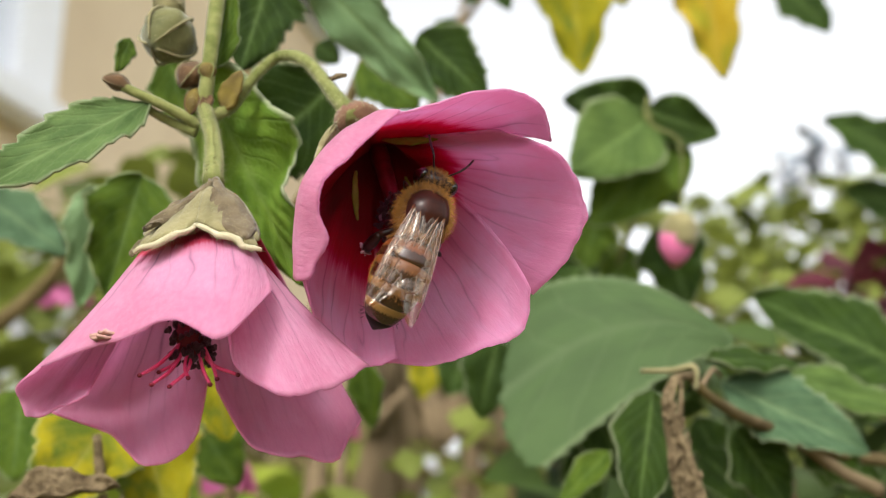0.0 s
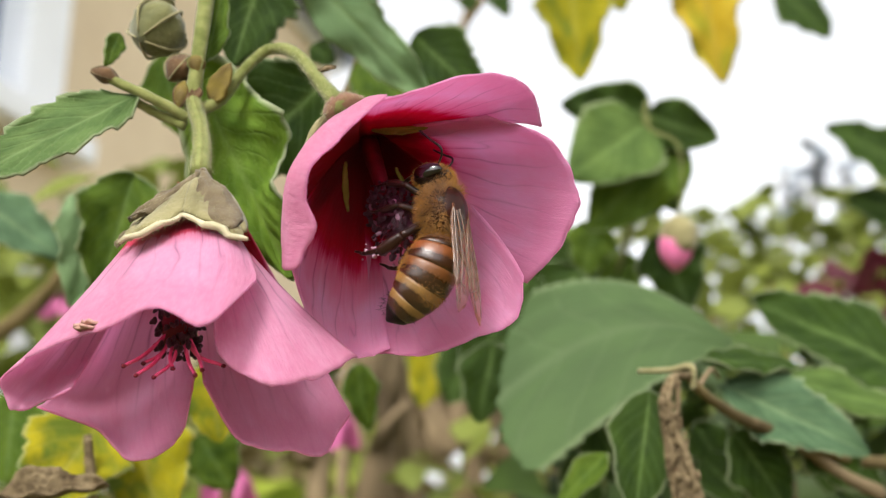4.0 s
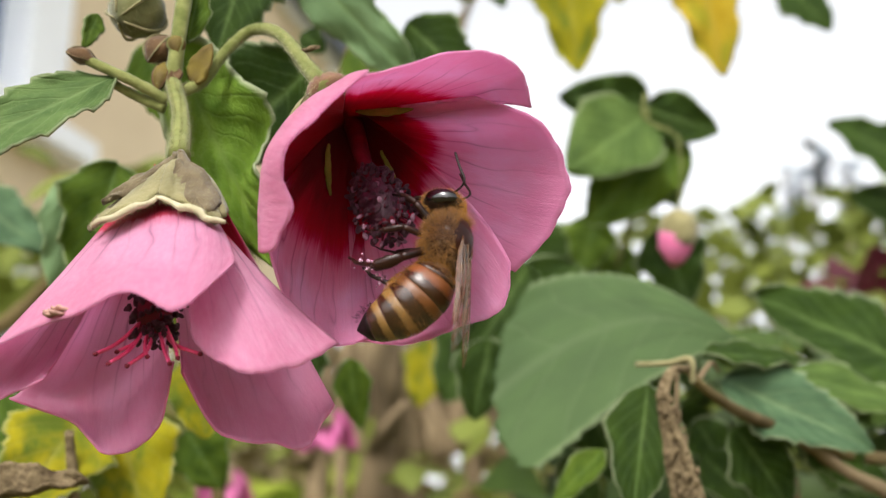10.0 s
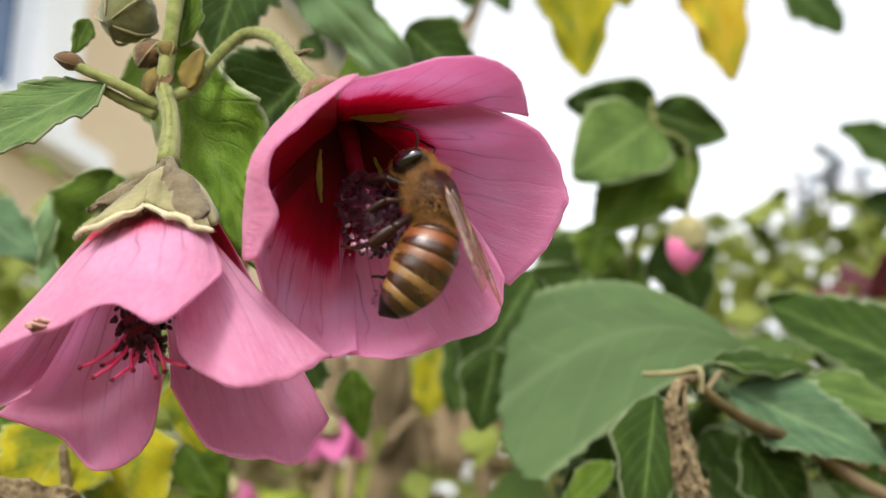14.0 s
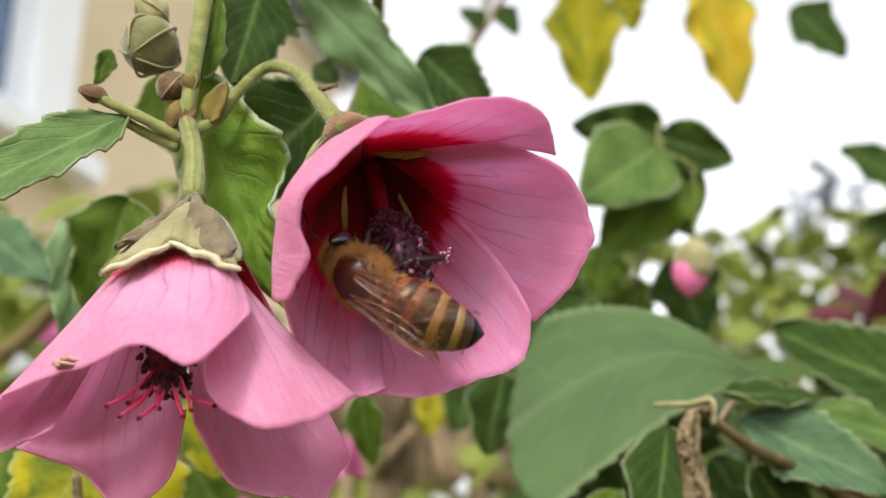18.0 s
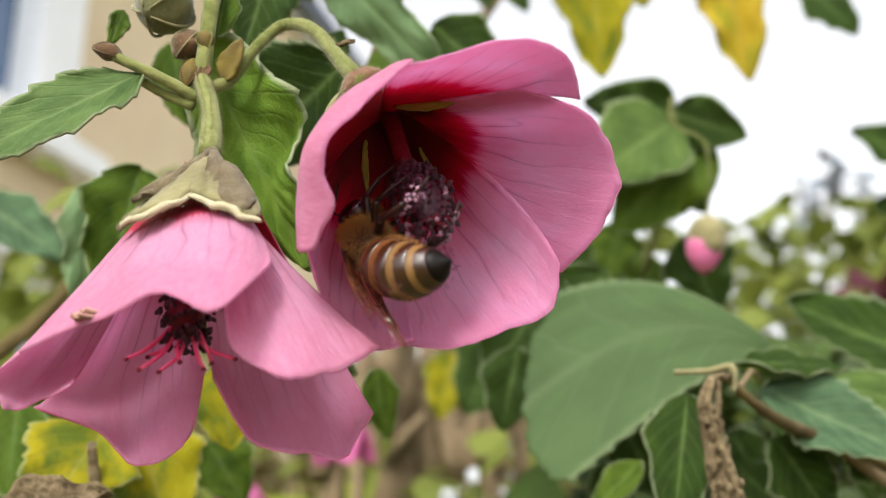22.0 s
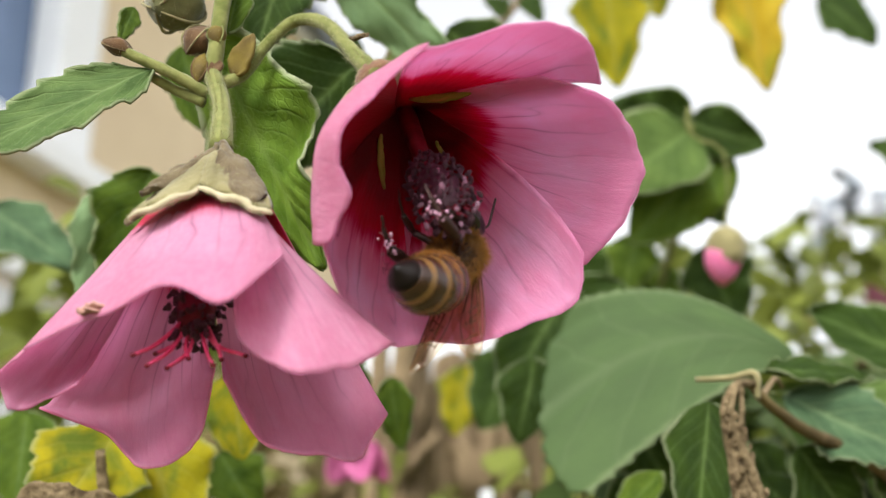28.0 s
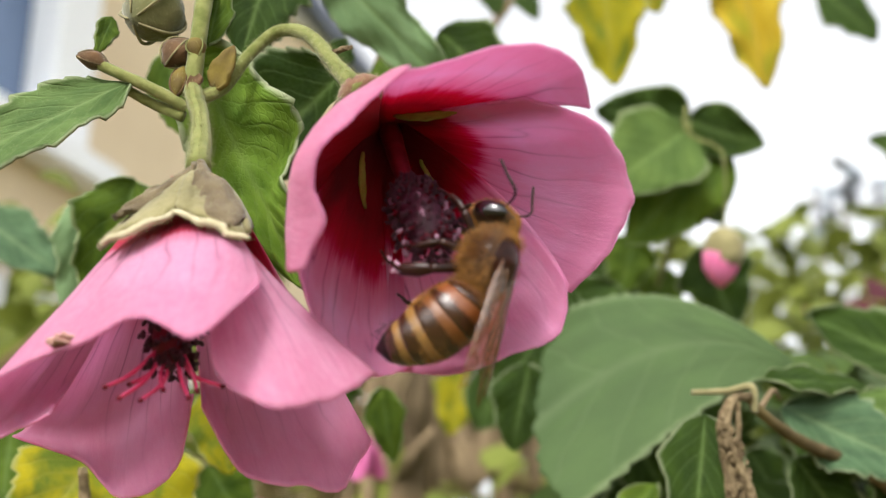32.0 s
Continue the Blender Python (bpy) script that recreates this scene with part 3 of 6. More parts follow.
leaf_cloud("hedge", 130, (-185, 330, -80), (-92, 480, 40), 22, HEDGE, "green shoot foliage before the house wall", 41, None, -0.1, 9.0)
# Near-black leaves added where the inside of the shrub lies in shade.
leaf_cloud("undergrowth", 420, (22, 190, -85), (150, 300, -22), 17, HEDGE_SHADE, "green leaves under the drooping shoot, darkened for deep shade", 43, None, -0.12, 9.0)
leaf_cloud("undergrowth", 700, (-300, 500, -420), (330, 1300, -150), 36, HEDGE, "low green undergrowth with gaps", 9, None, 0.05, 14.0)
leaf_cloud("undergrowth", 1500, (-700, 1500, -520), (900, 2600, -40), 70, HEDGE_BROWN, "brownish garden undergrowth in the distance", 15, lambda p: p.z < -150 + 60 * noise.noise(Vector((p.x / 200, p.y / 300, 0))) + (120 if p.x < -350 else 0), 0.06, 16.0)
leaf_cloud("undergrowth", 260, (-260, 300, -260), (60, 620, -100), 30, HEDGE_YEL, "yellowing low leaves", 11, None, 0.05, 12.0)
leaf_cloud("undergrowth", 520, (45, 330, -190), (300, 620, -50), 30, HEDGE, "shaded green foliage under the shoots", 23, None, -0.06, 10.0)
leaf_cloud("undergrowth", 60, (-40, 290, -140), (70, 420, -55), 22, HEDGE, "small green leaves among bare stems", 19, None, 0.0, 8.0)


rnd = random.Random(5)
for name, label, spots in (
    ("garden_shrub", "thin-stemmed brown shrub under loose foliage", [(0.10 + 0.05 * k, 0.50 + 0.07 * (k % 4), 0.95 + 0.05 * (k % 3)) for k in range(9)]),
    ("garden_shrub", "thin-stemmed brown shrub beside the house", [(-0.40 + 0.04 * k, 0.45 + 0.08 * (k % 4), 1.0 + 0.05 * (k % 3)) for k in range(6)]),
    ("garden_shrub", "thin-stemmed brown shrub in the far garden", [(-0.5 + 0.22 * k, 1.7 + 0.2 * (k % 4), 1.15 + 0.08 * (k % 3)) for k in range(5)]),
):
    clump = tagged(new(name), label, "shrub")
    cx = sum(q[0] for q in spots) / len(spots)
    cy = sum(q[1] for q in spots) / len(spots)
    clump.matrix_basis = Matrix.Translation((cx, cy, 0))
    for x, y, z in spots:
        pts = [(cx + (x - cx) * 0.25, cy + (y - cy) * 0.25, 0), (cx + (x - cx) * 0.6 + rnd.uniform(-0.03, 0.03), cy + (y - cy) * 0.6, z * 0.5), (x, y, z * 0.85), (x + rnd.uniform(-0.05, 0.05), y, z)]
        part("stem", tube(bmesh.new(), pts, [0.007, 0.005, 0.003, 0.001], 18, 7, 0.2, 3), TWIG, clump)

trunk = thing("woody_shrub", plan(-0.03, 0.42, 0), "grey-brown woody shrub, bare and forking low down", "shrub")
for k, (pts, r) in enumerate((
    ([plan(-0.06, 0.43, 0), (-28, 420, -102), (-26, 420, -71), (-29, 420, -44), (-19, 425, 9), (4, 430, 82), (8, 430, 96), (15, 425, 113)], [0.013, 0.0085, 0.0075, 0.0055, 0.0035, 0.002, 0.0017, 0.0014]),
    ([plan(-0.03, 0.46, 0), (11, 450, -110), (-2, 450, -71), (-6, 450, -48), (4, 460, 5)], [0.012, 0.0055, 0.0035, 0.003, 0.002]),
    ([plan(-0.08, 0.40, 0), (-48, 400, -97), (-52, 400, -76), (-47, 405, -56), (-53, 410, -26)], [0.010, 0.005, 0.004, 0.003, 0.002]),
    ([plan(0, 0.48, 0), (26, 480, -117), (16, 480, -91), (24, 490, -62), (31, 500, -32)], [0.010, 0.004, 0.003, 0.0025, 0.002]),
    ([plan(-0.02, 0.44, 0), (-15, 440, -107), (-2, 440, -79), (16, 450, -38)], [0.010, 0.006, 0.005, 0.003]),
    ([plan(-0.05, 0.40, 0), (-37.1, 380.0, -92.6), (-29.8, 390.0, -70.2), (-14, 400, -53)], [0.008, 0.0025, 0.002, 0.0015]),
    ([plan(-0.01, 0.42, 0), (10, 400, -97), (3, 400, -72), (-10, 410, -43)], [0.008, 0.0025, 0.002, 0.0015]),
)):
    part("stem", tube(bmesh.new(), [W(p) for p in pts], r, 30, 9, 0.25, k), BARK, trunk)
rnd = random.Random(17)
for k in range(26):
    a = Vector((rnd.uniform(-80, 55), rnd.uniform(360, 560), rnd.uniform(-130, -70)))
    q = a + Vector((rnd.uniform(-75, 75), rnd.uniform(-40, 40), rnd.uniform(-15, 60)))
    r = rnd.uniform(0.0006, 0.0022)
    part("twig", tube(bmesh.new(), [W(a), W(a.lerp(q, 0.5) + Vector((rnd.uniform(-14, 14), 0, rnd.uniform(-8, 8)))), W(q)], [r, r * 0.7, r * 0.4], 10, 6, 0.2, k), TWIG, trunk)

BUD_GREEN = plain_material("bud_green", c3(62, 66, 34), c3(112, 110, 66), 0.85, 350, 1.0, 0.1, 0.2, 0.0005, 0.4)

# ---------------------------------------------------------------- the branch that carries the two flowers
branch = thing("flowering_branch", (-21.6, 102.0, 23.9), "downy green mallow branch with serrated leaves and buds", "branch")


def stem(points, radii, parent, material=STEM, name="stem", label="", n=18, rough=0.12, seg=9):
    return part(name, tube(bmesh.new(), [W(p) for p in points], [r * 0.001 for r in radii], n, seg, rough, len(points)), material, parent, label)


main = stem([(15, 425, 113), (6.3, 330.0, 150.9), (-23.8, 200.0, 114.8), (-21.1, 112.0, 45.8), (-21.5, 106.0, 32.7), (-21.6, 102.0, 23.9), (-21.7, 99.0, 17.4), (-22.1, 98.0, 12.3)], [1.5, 1.5, 1.4, 1.2, 0.95, 0.8, 0.7, 0.75], branch, n=48)
ped_a = stem([(-22.0, 98.0, 13.1), (-20.4, 94.5, 9.6), (-19.4, 90.0, 5.5)], [0.72, 0.74, 0.95], branch, name="pedicel")
ped_b = stem([(-21.9, 98.0, 12.0), (-19.6, 99.0, 13.3), (-17.7, 100.0, 16.2), (-15.5, 101.0, 18.3), (-12.6, 99.0, 17.4), (-9.9, 95.5, 14.0), (-7.6, 92.5, 11.3)], [0.62, 0.52, 0.5, 0.52, 0.58, 0.66, 0.95], branch, name="pedicel", n=30)
stem([(-22.5, 98.0, 11.4), (-24.9, 97.0, 12.8), (-29.0, 96.0, 14.7)], [0.55, 0.5, 0.45], branch, name="side_stem")
stem([(-22.7, 98.0, 10.7), (-25.2, 98.0, 11.8), (-27.2, 97.0, 12.9)], [0.5, 0.45, 0.4], branch, name="side_stem")

for k, ob in enumerate((main, ped_a, ped_b)):
    down(ob, 3000, 0.45, branch, HAIR, k, 0.006)


def blob_profile(length, radius, sharp=1.0, n=9):
    out = []
    for k in range(n + 1):
        f = k / n
        out.append((length * (f - 0.5), max(radius * math.sin(math.pi * (0.03 + 0.94 * f) ** sharp), radius * 0.05)))
    return out


def bud(parent, at, axis, length, radius, mat=SEPAL_DRY, ribs=5, rib_mat=SEPAL, name="bud", label="closed downy bud"):
    """A closed bud: a swollen body with raised ribs where the sepals meet."""
    ax = Vector(axis).normalized()
    e1 = ax.orthogonal().normalized()
    e2 = ax.cross(e1)
    bm = lathe(bmesh.new(), W(at), D(ax), [(h * 0.001, r * 0.001) for h, r in blob_profile(length, radius)], 30, 0.12, length)
    for v in bm.verts:
        rel = v.co - W(at)
        flat = rel - D(ax) * rel.dot(D(ax))
        a = math.atan2(flat.dot(D(e2)), flat.dot(D(e1)))
        v.co += flat * (0.08 * abs(math.cos(ribs * (a - 0.4) / 2)) - 0.05 + 0.10 * noise.noise(rel * 700))
    ob = part(name, bm, mat, parent, label)
    down(ob, int(90 * radius * length) // 3, 0.35, parent, HAIR, int(length * 10))
    for k in range(ribs):
        a = 2 * math.pi * k / ribs + 0.4
        d = e1 * math.cos(a) + e2 * math.sin(a)
        pts = [W(Vector(at) + ax * (length * f) + d * (radius * s)) for f, s in ((-0.46, 0.25), (-0.25, 0.86), (0.0, 1.04), (0.25, 0.88), (0.48, 0.2))]
        part("sepal_rib", tube(bmesh.new(), pts, [0.00008 * length / 5, 0.00012 * length / 5, 0.00014 * length / 5, 0.00013 * length / 5, 0.00008], 12, 6), rib_mat, ob)
    return ob


bud(branch, (-26.0, 101.0, 20.2), (-0.35, -0.78, -0.42), 5.8, 2.75, BUD_GREEN, 5, SEPAL, "bud", "closed green bud with pale ribs")
bud(branch, (-23.5, 99.0, 16.2), (-0.5, -0.3, -0.7), 3.2, 1.25, SEPAL_DRY, 4)
bud(branch, (-21.8, 98.5, 16.5), (0.2, -0.4, -0.8), 2.2, 0.8, BRACT, 3, STEM)
bud(branch, (-23.0, 98.0, 13.6), (-0.1, -0.4, -0.9), 3.0, 0.75, BRACT, 3, SEPAL_DRY)
bud(branch, (-29.4, 96.0, 15.0), (-0.85, -0.2, 0.25), 2.6, 0.75, SEPAL_DRY, 3, DRY)
bud(branch, (-26.5, 103.0, 23.8), (-0.3, -0.4, 0.3), 4.0, 1.6, SEPAL, 4)
part("bract", leaf_mesh((-20.2, 98.5, 12.9), (-18.7, 98.0, 16.4), (-0.4, -1, 0), 0.3, bend=0.05, fold=0.3, teeth=3, tooth=0.02, nu=8, nv=14, seed=3), BRACT, branch, "small ochre bract", True, 0.0003)
part("bract", leaf_mesh((-10.8, 97.0, 15.2), (-8.8, 96.0, 15.8), (0, -0.5, 1), 0.22, bend=0.05, fold=0.3, teeth=3, tooth=0.02, nu=8, nv=12, seed=4), DRY, branch, "dried brown bract", True, 0.0003)
part("bract", leaf_mesh((-21.4, 98.0, 14.1), (-22.1, 97.0, 12.7), (0, -1, 0), 0.3, bend=0.1, fold=0.3, teeth=3, tooth=0.02, nu=8, nv=12, seed=5), SEPAL_DRY, branch, "", True, 0.0003)

fuzzy = [leaf(branch, (-26.6, 97.0, 13.3), (-39.4, 88.0, 5.0), (0.1, -0.75, 0.65), 0.19, LEAF_SOFT, "serrated green leaf", bend=0.05, fold=0.25, wave=0.04, teeth=8, tooth=0.13, seed=1, blunt=0.9)]
fuzzy.append(leaf(branch, (-21.1, 102.0, 12.8), (-12.9, 98.0, -3.3), (-0.2, -1, 0.15), 0.235, LEAF_FRESH, "crinkled green leaf with ruffled edge", bend=-0.02, fold=-0.1, wave=0.14, teeth=13, tooth=0.055, lobe=0.42, seed=2, blunt=0.5, nu=26, nv=64, heart=0.30, puff=0.022))
for k, ob in enumerate(fuzzy):
    down(ob, 3500, 0.28, branch, HAIR, 80 + k, 0.006, 1.0)
leaf(branch, (-11.8, 116.0, 17.9), (-23.3, 122.0, 9.1), (0.2, -1, 0.2), 0.42, LEAF_SHADED, "green leaf with its shade in the colour", bend=0.05, seed=3, teeth=10, tooth=0.1)
leaf(branch, (-19.5, 121.0, 32.2), (-22.3, 118.0, 20.2), (0.3, -1, 0.2), 0.36, LEAF_SHADED, "green leaf with its shade in the colour", bend=0.05, seed=4, teeth=9, tooth=0.12)
leaf(branch, (-17.1, 132.0, 35.1), (-0.7, 138.0, 19.1), (-0.55, -0.8, 0.5), 0.16, LEAF_LIT, "long grey-green leaf, coloured paler for its lit top", bend=0.04, seed=5, teeth=10, tooth=0.06)
leaf(branch, (-21.4, 101.0, 17.2), (-20.2, 103.0, 25.2), (0.2, -1, 0.1), 0.16, LEAF, "young downy leaf", bend=0.03, seed=6, teeth=7, tooth=0.1, nu=8, nv=20)
leaf(branch, (-30.6, 104.0, 20.5), (-31.2, 102.0, 17.1), (0.6, -0.7, 0.2), 0.24, LEAF, "", bend=0.03, seed=7, teeth=4, tooth=0.1, nu=8, nv=16)

back = thing("leafy_shoot", (-11.5, 150.0, 39.9), "shaded mallow shoot with leaves coloured dark for the shade", "branch")
stem([(6.3, 330.0, 150.9), (-6.9, 155.0, 52.8), (-10.0, 152.0, 30.7), (-17.8, 150.0, 11.2), (-28.2, 150.0, -9.5), (-38.7, 190.0, -56.4), plan(-0.07, 0.38, 0)], [0.9, 0.9, 0.8, 0.8, 0.7, 1.2, 3.0], back, TWIG, n=40)
stem([(-158.4, 330.0, -38.4), (-136.6, 320.0, -24.5), (-121.1, 315.0, -14.0), (-111.8, 310.0, -4.8), (-108.0, 310.0, 3.5)], [3.2, 2.8, 2.6, 2.0, 1.4], back, TWIG, n=26)
leaf(back, (-3.4, 152.0, 30.6), (5.9, 150.0, 21.6), (-0.4, -1, 0.3), 0.36, LEAF_SHADED, "dark green leaf", bend=0.1, seed=8, teeth=7, tooth=0.08)
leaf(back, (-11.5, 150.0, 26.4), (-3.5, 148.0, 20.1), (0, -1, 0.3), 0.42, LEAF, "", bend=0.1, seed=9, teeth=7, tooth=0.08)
leaf(back, (-17.8, 150.0, 28.8), (-14.7, 150.0, 26.4), (0, -1, 0.3), 0.5, LEAF_SHADED, "", bend=0.1, seed=10, teeth=7, tooth=0.08)
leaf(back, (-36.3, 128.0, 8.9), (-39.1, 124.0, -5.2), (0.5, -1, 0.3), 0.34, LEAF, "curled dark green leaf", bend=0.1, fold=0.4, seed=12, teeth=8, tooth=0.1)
leaf(back, (-46.0, 140.0, 8.3), (-46.5, 138.0, -7.3), (0.7, -0.7, 0.3), 0.22, LEAF_LIT, "grey-green leaf", bend=0.1, seed=13, teeth=8, tooth=0.08)
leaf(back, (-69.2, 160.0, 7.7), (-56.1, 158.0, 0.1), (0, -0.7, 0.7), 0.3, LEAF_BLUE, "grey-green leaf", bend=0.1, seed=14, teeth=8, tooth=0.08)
leaf(back, (-16.7, 140.0, -8.8), (-20.8, 138.0, -23.4), (0, -1, 0.2), 0.3, LEAF_SHADED, "", bend=0.1, seed=15, teeth=8, tooth=0.08)
leaf(back, (-11.5, 150.0, -15.8), (-9.9, 150.0, -25.4), (0, -1, 0.2), 0.25, LEAF, "", bend=0.1, seed=16, teeth=8, tooth=0.08)
leaf(back, (-33.4, 130.0, 23.5), (-31.3, 130.0, 13.9), (0, -1, 0.2), 0.3, LEAF, "", bend=0.1, seed=17, teeth=8, tooth=0.08)

low = thing("yellowing_shoot", (-39.1, 122.0, -20.7), "low mallow shoot with yellowing leaves", "branch")
stem([plan(-0.10, 0.22, 0), (-46.9, 150.0, -76.4), (-39.1, 125.0, -43.7), (-38.8, 121.0, -28.3), (-39.0, 120.0, -21.0)], [3.0, 1.6, 1.0, 0.7, 0.5], low, DRY, n=34)
leaf(low, (-39.1, 126.0, -19.7), (-43.7, 116.0, -28.6), (0.1, -1, 0.3), 0.42, LEAF_TURN, "yellow leaf with green patches", bend=0.06, fold=0.15, seed=18, teeth=8, tooth=0.08)
leaf(low, (-36.9, 130.0, -20.3), (-31.9, 124.0, -32.2), (0.1, -1, 0.3), 0.4, LEAF_TURN, "yellow-green leaf", bend=0.06, seed=19, teeth=8, tooth=0.08)
leaf(low, (-28.0, 132.0, -13.9), (-26.5, 130.0, -23.4), (0.1, -1, 0.3), 0.42, LEAF_TURN, "yellow leaf", bend=0.06, seed=20, teeth=8, tooth=0.08)
leaf(low, (-59.3, 150.0, -19.8), (-59.2, 146.0, -31.7), (0.1, -1, 0.3), 0.42, LEAF, "", bend=0.06, seed=21, teeth=8, tooth=0.08)
leaf(low, (-45.6, 112.0, -26.3), (-33.3, 110.0, -24.9), (0, -0.6, 0.8), 0.15, DRY, "shrivelled brown leaf", bend=-0.04, fold=0.9, wave=0.07, seed=22, teeth=5, tooth=0.05)
leaf(low, (-33.8, 150.0, -25.4), (-29.0, 150.0, -33.4), (0, -1, 0.3), 0.45, LEAF, "", bend=0.06, seed=23, teeth=8, tooth=0.08)

# ---------------------------------------------------------------- shoots beside and behind
BLADES = []


def lump_at(p, r, seed):
    """A small shrivelled husk."""
    bm = ball(bmesh.new(), (0, 0, 0), r * 0.001, 2, (1.0, 0.8, 1.5))
    for v in bm.verts:
        v.co = v.co * (1 + 0.5 * noise.noise(v.co * 2600 + Vector((seed, 0, 0)))) + W(p)
    return bm


lower = thing("drooping_shoot", (29.8, 128.0, -14.9), "mallow shoot with a broad leaf and a withered flower stalk", "branch")
stem([plan(0.16, 0.34, 0), (130.2, 230.0, -104.9), (82.7, 170.0, -41.4), (55.4, 150.0, -28.6), (40.0, 138.0, -22.3), (33.2, 131.0, -18.4), (29.8, 128.0, -15.4)], [3.0, 1.8, 1.1, 0.9, 0.8, 0.6, 0.5], lower, TWIG, n=44)
stem([(24.4, 131.0, -15.0), (27.8, 129.0, -14.7), (30.2, 128.0, -14.2), (30.4, 128.0, -16.9)], [0.3, 0.36, 0.42, 0.36], lower, SEPAL, "side_stem")
stem([(29.9, 127.5, -15.1), (27.6, 126.5, -15.5), (26.5, 126.0, -18.3), (27.1, 125.0, -23.2), (29.0, 124.0, -29.6), (30.0, 124.0, -36.8)], [0.4, 0.5, 0.6, 0.75, 1.2, 1.2], lower, DRY, "withered_stalk", "withered brown flower stalk", 90, 0.35, 13)
stem([(27.8, 126.0, -15.2), (26.8, 125.0, -18.5), (28.4, 124.0, -23.6), (30.4, 123.0, -30.0)], [0.3, 0.4, 0.5, 0.6], lower, DRY, "withered_stalk", "", 60, 0.3, 9)
stem([(28.2, 126.0, -15.5), (27.9, 125.4, -19.9), (26.6, 124.6, -23.7), (27.6, 123.6, -30.1)], [0.25, 0.35, 0.35, 0.5], lower, DRY, "withered_stalk", "", 60, 0.3, 9)
rnd = random.Random(21)
for k in range(80):
    f = rnd.random()
    p = Vector((26.6, 125.3, -17.6)).lerp(Vector((29.3, 123.3, -30.0)), f) + Vector((rnd.uniform(-1.2, 1.2), rnd.uniform(-0.8, 0.3), 0)) * (0.6 + 0.9 * f)
    part("seed_husk", lump_at(p, rnd.uniform(0.16, 0.42), k), DRY, lower)
BLADES.append(("leaf", lower, (41.1, 150.0, -13.8), (((29.3, 168.0, -4.7), (28.4, 161.0, -11.5), (32.3, 153.0, -18.6)), ((13.2, 168.0, -6.5), (8.1, 158.0, -21.7), (12.1, 148.0, -33.4))), LEAF_PLAIN, "broad grey-green leaf"))
leaf(lower, (25.8, 131.0, -17.5), (23.1, 126.0, -31.4), (-0.15, -1, 0.1), 0.27, LEAF_SHADED, "cupped green leaf with pale rim", bend=0.02, fold=0.3, wave=0.03, seed=26, teeth=10, tooth=0.05)
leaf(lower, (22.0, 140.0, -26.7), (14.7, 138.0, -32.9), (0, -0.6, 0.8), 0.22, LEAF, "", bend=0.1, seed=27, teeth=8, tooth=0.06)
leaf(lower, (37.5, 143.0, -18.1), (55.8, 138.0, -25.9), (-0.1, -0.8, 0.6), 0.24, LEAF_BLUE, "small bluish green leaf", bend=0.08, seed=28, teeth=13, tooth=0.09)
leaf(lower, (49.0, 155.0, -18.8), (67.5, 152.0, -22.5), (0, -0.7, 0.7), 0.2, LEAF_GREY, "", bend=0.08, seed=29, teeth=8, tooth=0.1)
leaf(lower, (34.6, 140.0, -14.8), (49.7, 145.0, -14.7), (0, -0.5, 0.8), 0.16, LEAF_SHADED, "", bend=0.1, seed=30, teeth=8, tooth=0.1)
leaf(lower, (79.9, 180.0, -20.9), (51.7, 175.0, -6.9), (0.1, -0.8, 0.6), 0.26, LEAF_SHADED, "dark green leaf", bend=0.08, seed=31, teeth=9, tooth=0.1)
leaf(lower, (50.7, 150.0, -23.8), (59.4, 150.0, -33.4), (0, -0.9, 0.4), 0.35, LEAF_SHADED, "", bend=0.08, seed=32, teeth=9, tooth=0.1)
leaf(lower, (39.7, 145.0, -24.6), (47.4, 145.0, -35.3), (0, -0.9, 0.4), 0.35, LEAF_SHADED, "", bend=0.08, seed=33, teeth=9, tooth=0.1)
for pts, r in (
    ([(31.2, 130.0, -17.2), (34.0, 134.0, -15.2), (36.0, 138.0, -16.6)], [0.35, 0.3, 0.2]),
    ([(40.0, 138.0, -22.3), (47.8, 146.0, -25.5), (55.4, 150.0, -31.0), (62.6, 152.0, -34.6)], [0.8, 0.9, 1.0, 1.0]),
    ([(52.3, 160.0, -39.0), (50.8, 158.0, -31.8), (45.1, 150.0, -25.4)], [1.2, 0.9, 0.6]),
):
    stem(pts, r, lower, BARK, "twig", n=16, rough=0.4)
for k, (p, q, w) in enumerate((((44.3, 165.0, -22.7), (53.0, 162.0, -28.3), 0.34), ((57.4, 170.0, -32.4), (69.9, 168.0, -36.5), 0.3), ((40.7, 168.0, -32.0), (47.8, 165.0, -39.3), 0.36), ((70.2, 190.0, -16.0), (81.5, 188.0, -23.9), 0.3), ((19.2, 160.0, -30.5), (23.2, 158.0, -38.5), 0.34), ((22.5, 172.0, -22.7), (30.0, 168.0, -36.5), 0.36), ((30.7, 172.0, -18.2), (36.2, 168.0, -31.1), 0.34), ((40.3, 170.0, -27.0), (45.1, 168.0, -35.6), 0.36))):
    leaf(lower, p, q, (0.1, -0.9, 0.4), w, LEAF_SHADED, "", bend=0.1, seed=70 + k, teeth=9, tooth=0.1)
leaf(lower, (8.7, 170.0, -14.4), (5.9, 168.0, -26.7), (0, -1, 0.2), 0.35, LEAF_SHADED, "", bend=0.08, seed=34, teeth=9, tooth=0.1)

nod = thing("nodding_bud_shoot", (44.1, 202.0, 22.1), "mallow shoot with dark leaves and a hanging pink bud", "branch")
stem([(39.0, 203.0, 29.0), (38.5, 202.0, 25.3), (40.3, 202.0, 23.1), (42.8, 201.0, 22.0), (44.7, 201.0, 20.4)], [0.3, 0.32, 0.3, 0.26, 0.22], nod, STEM)
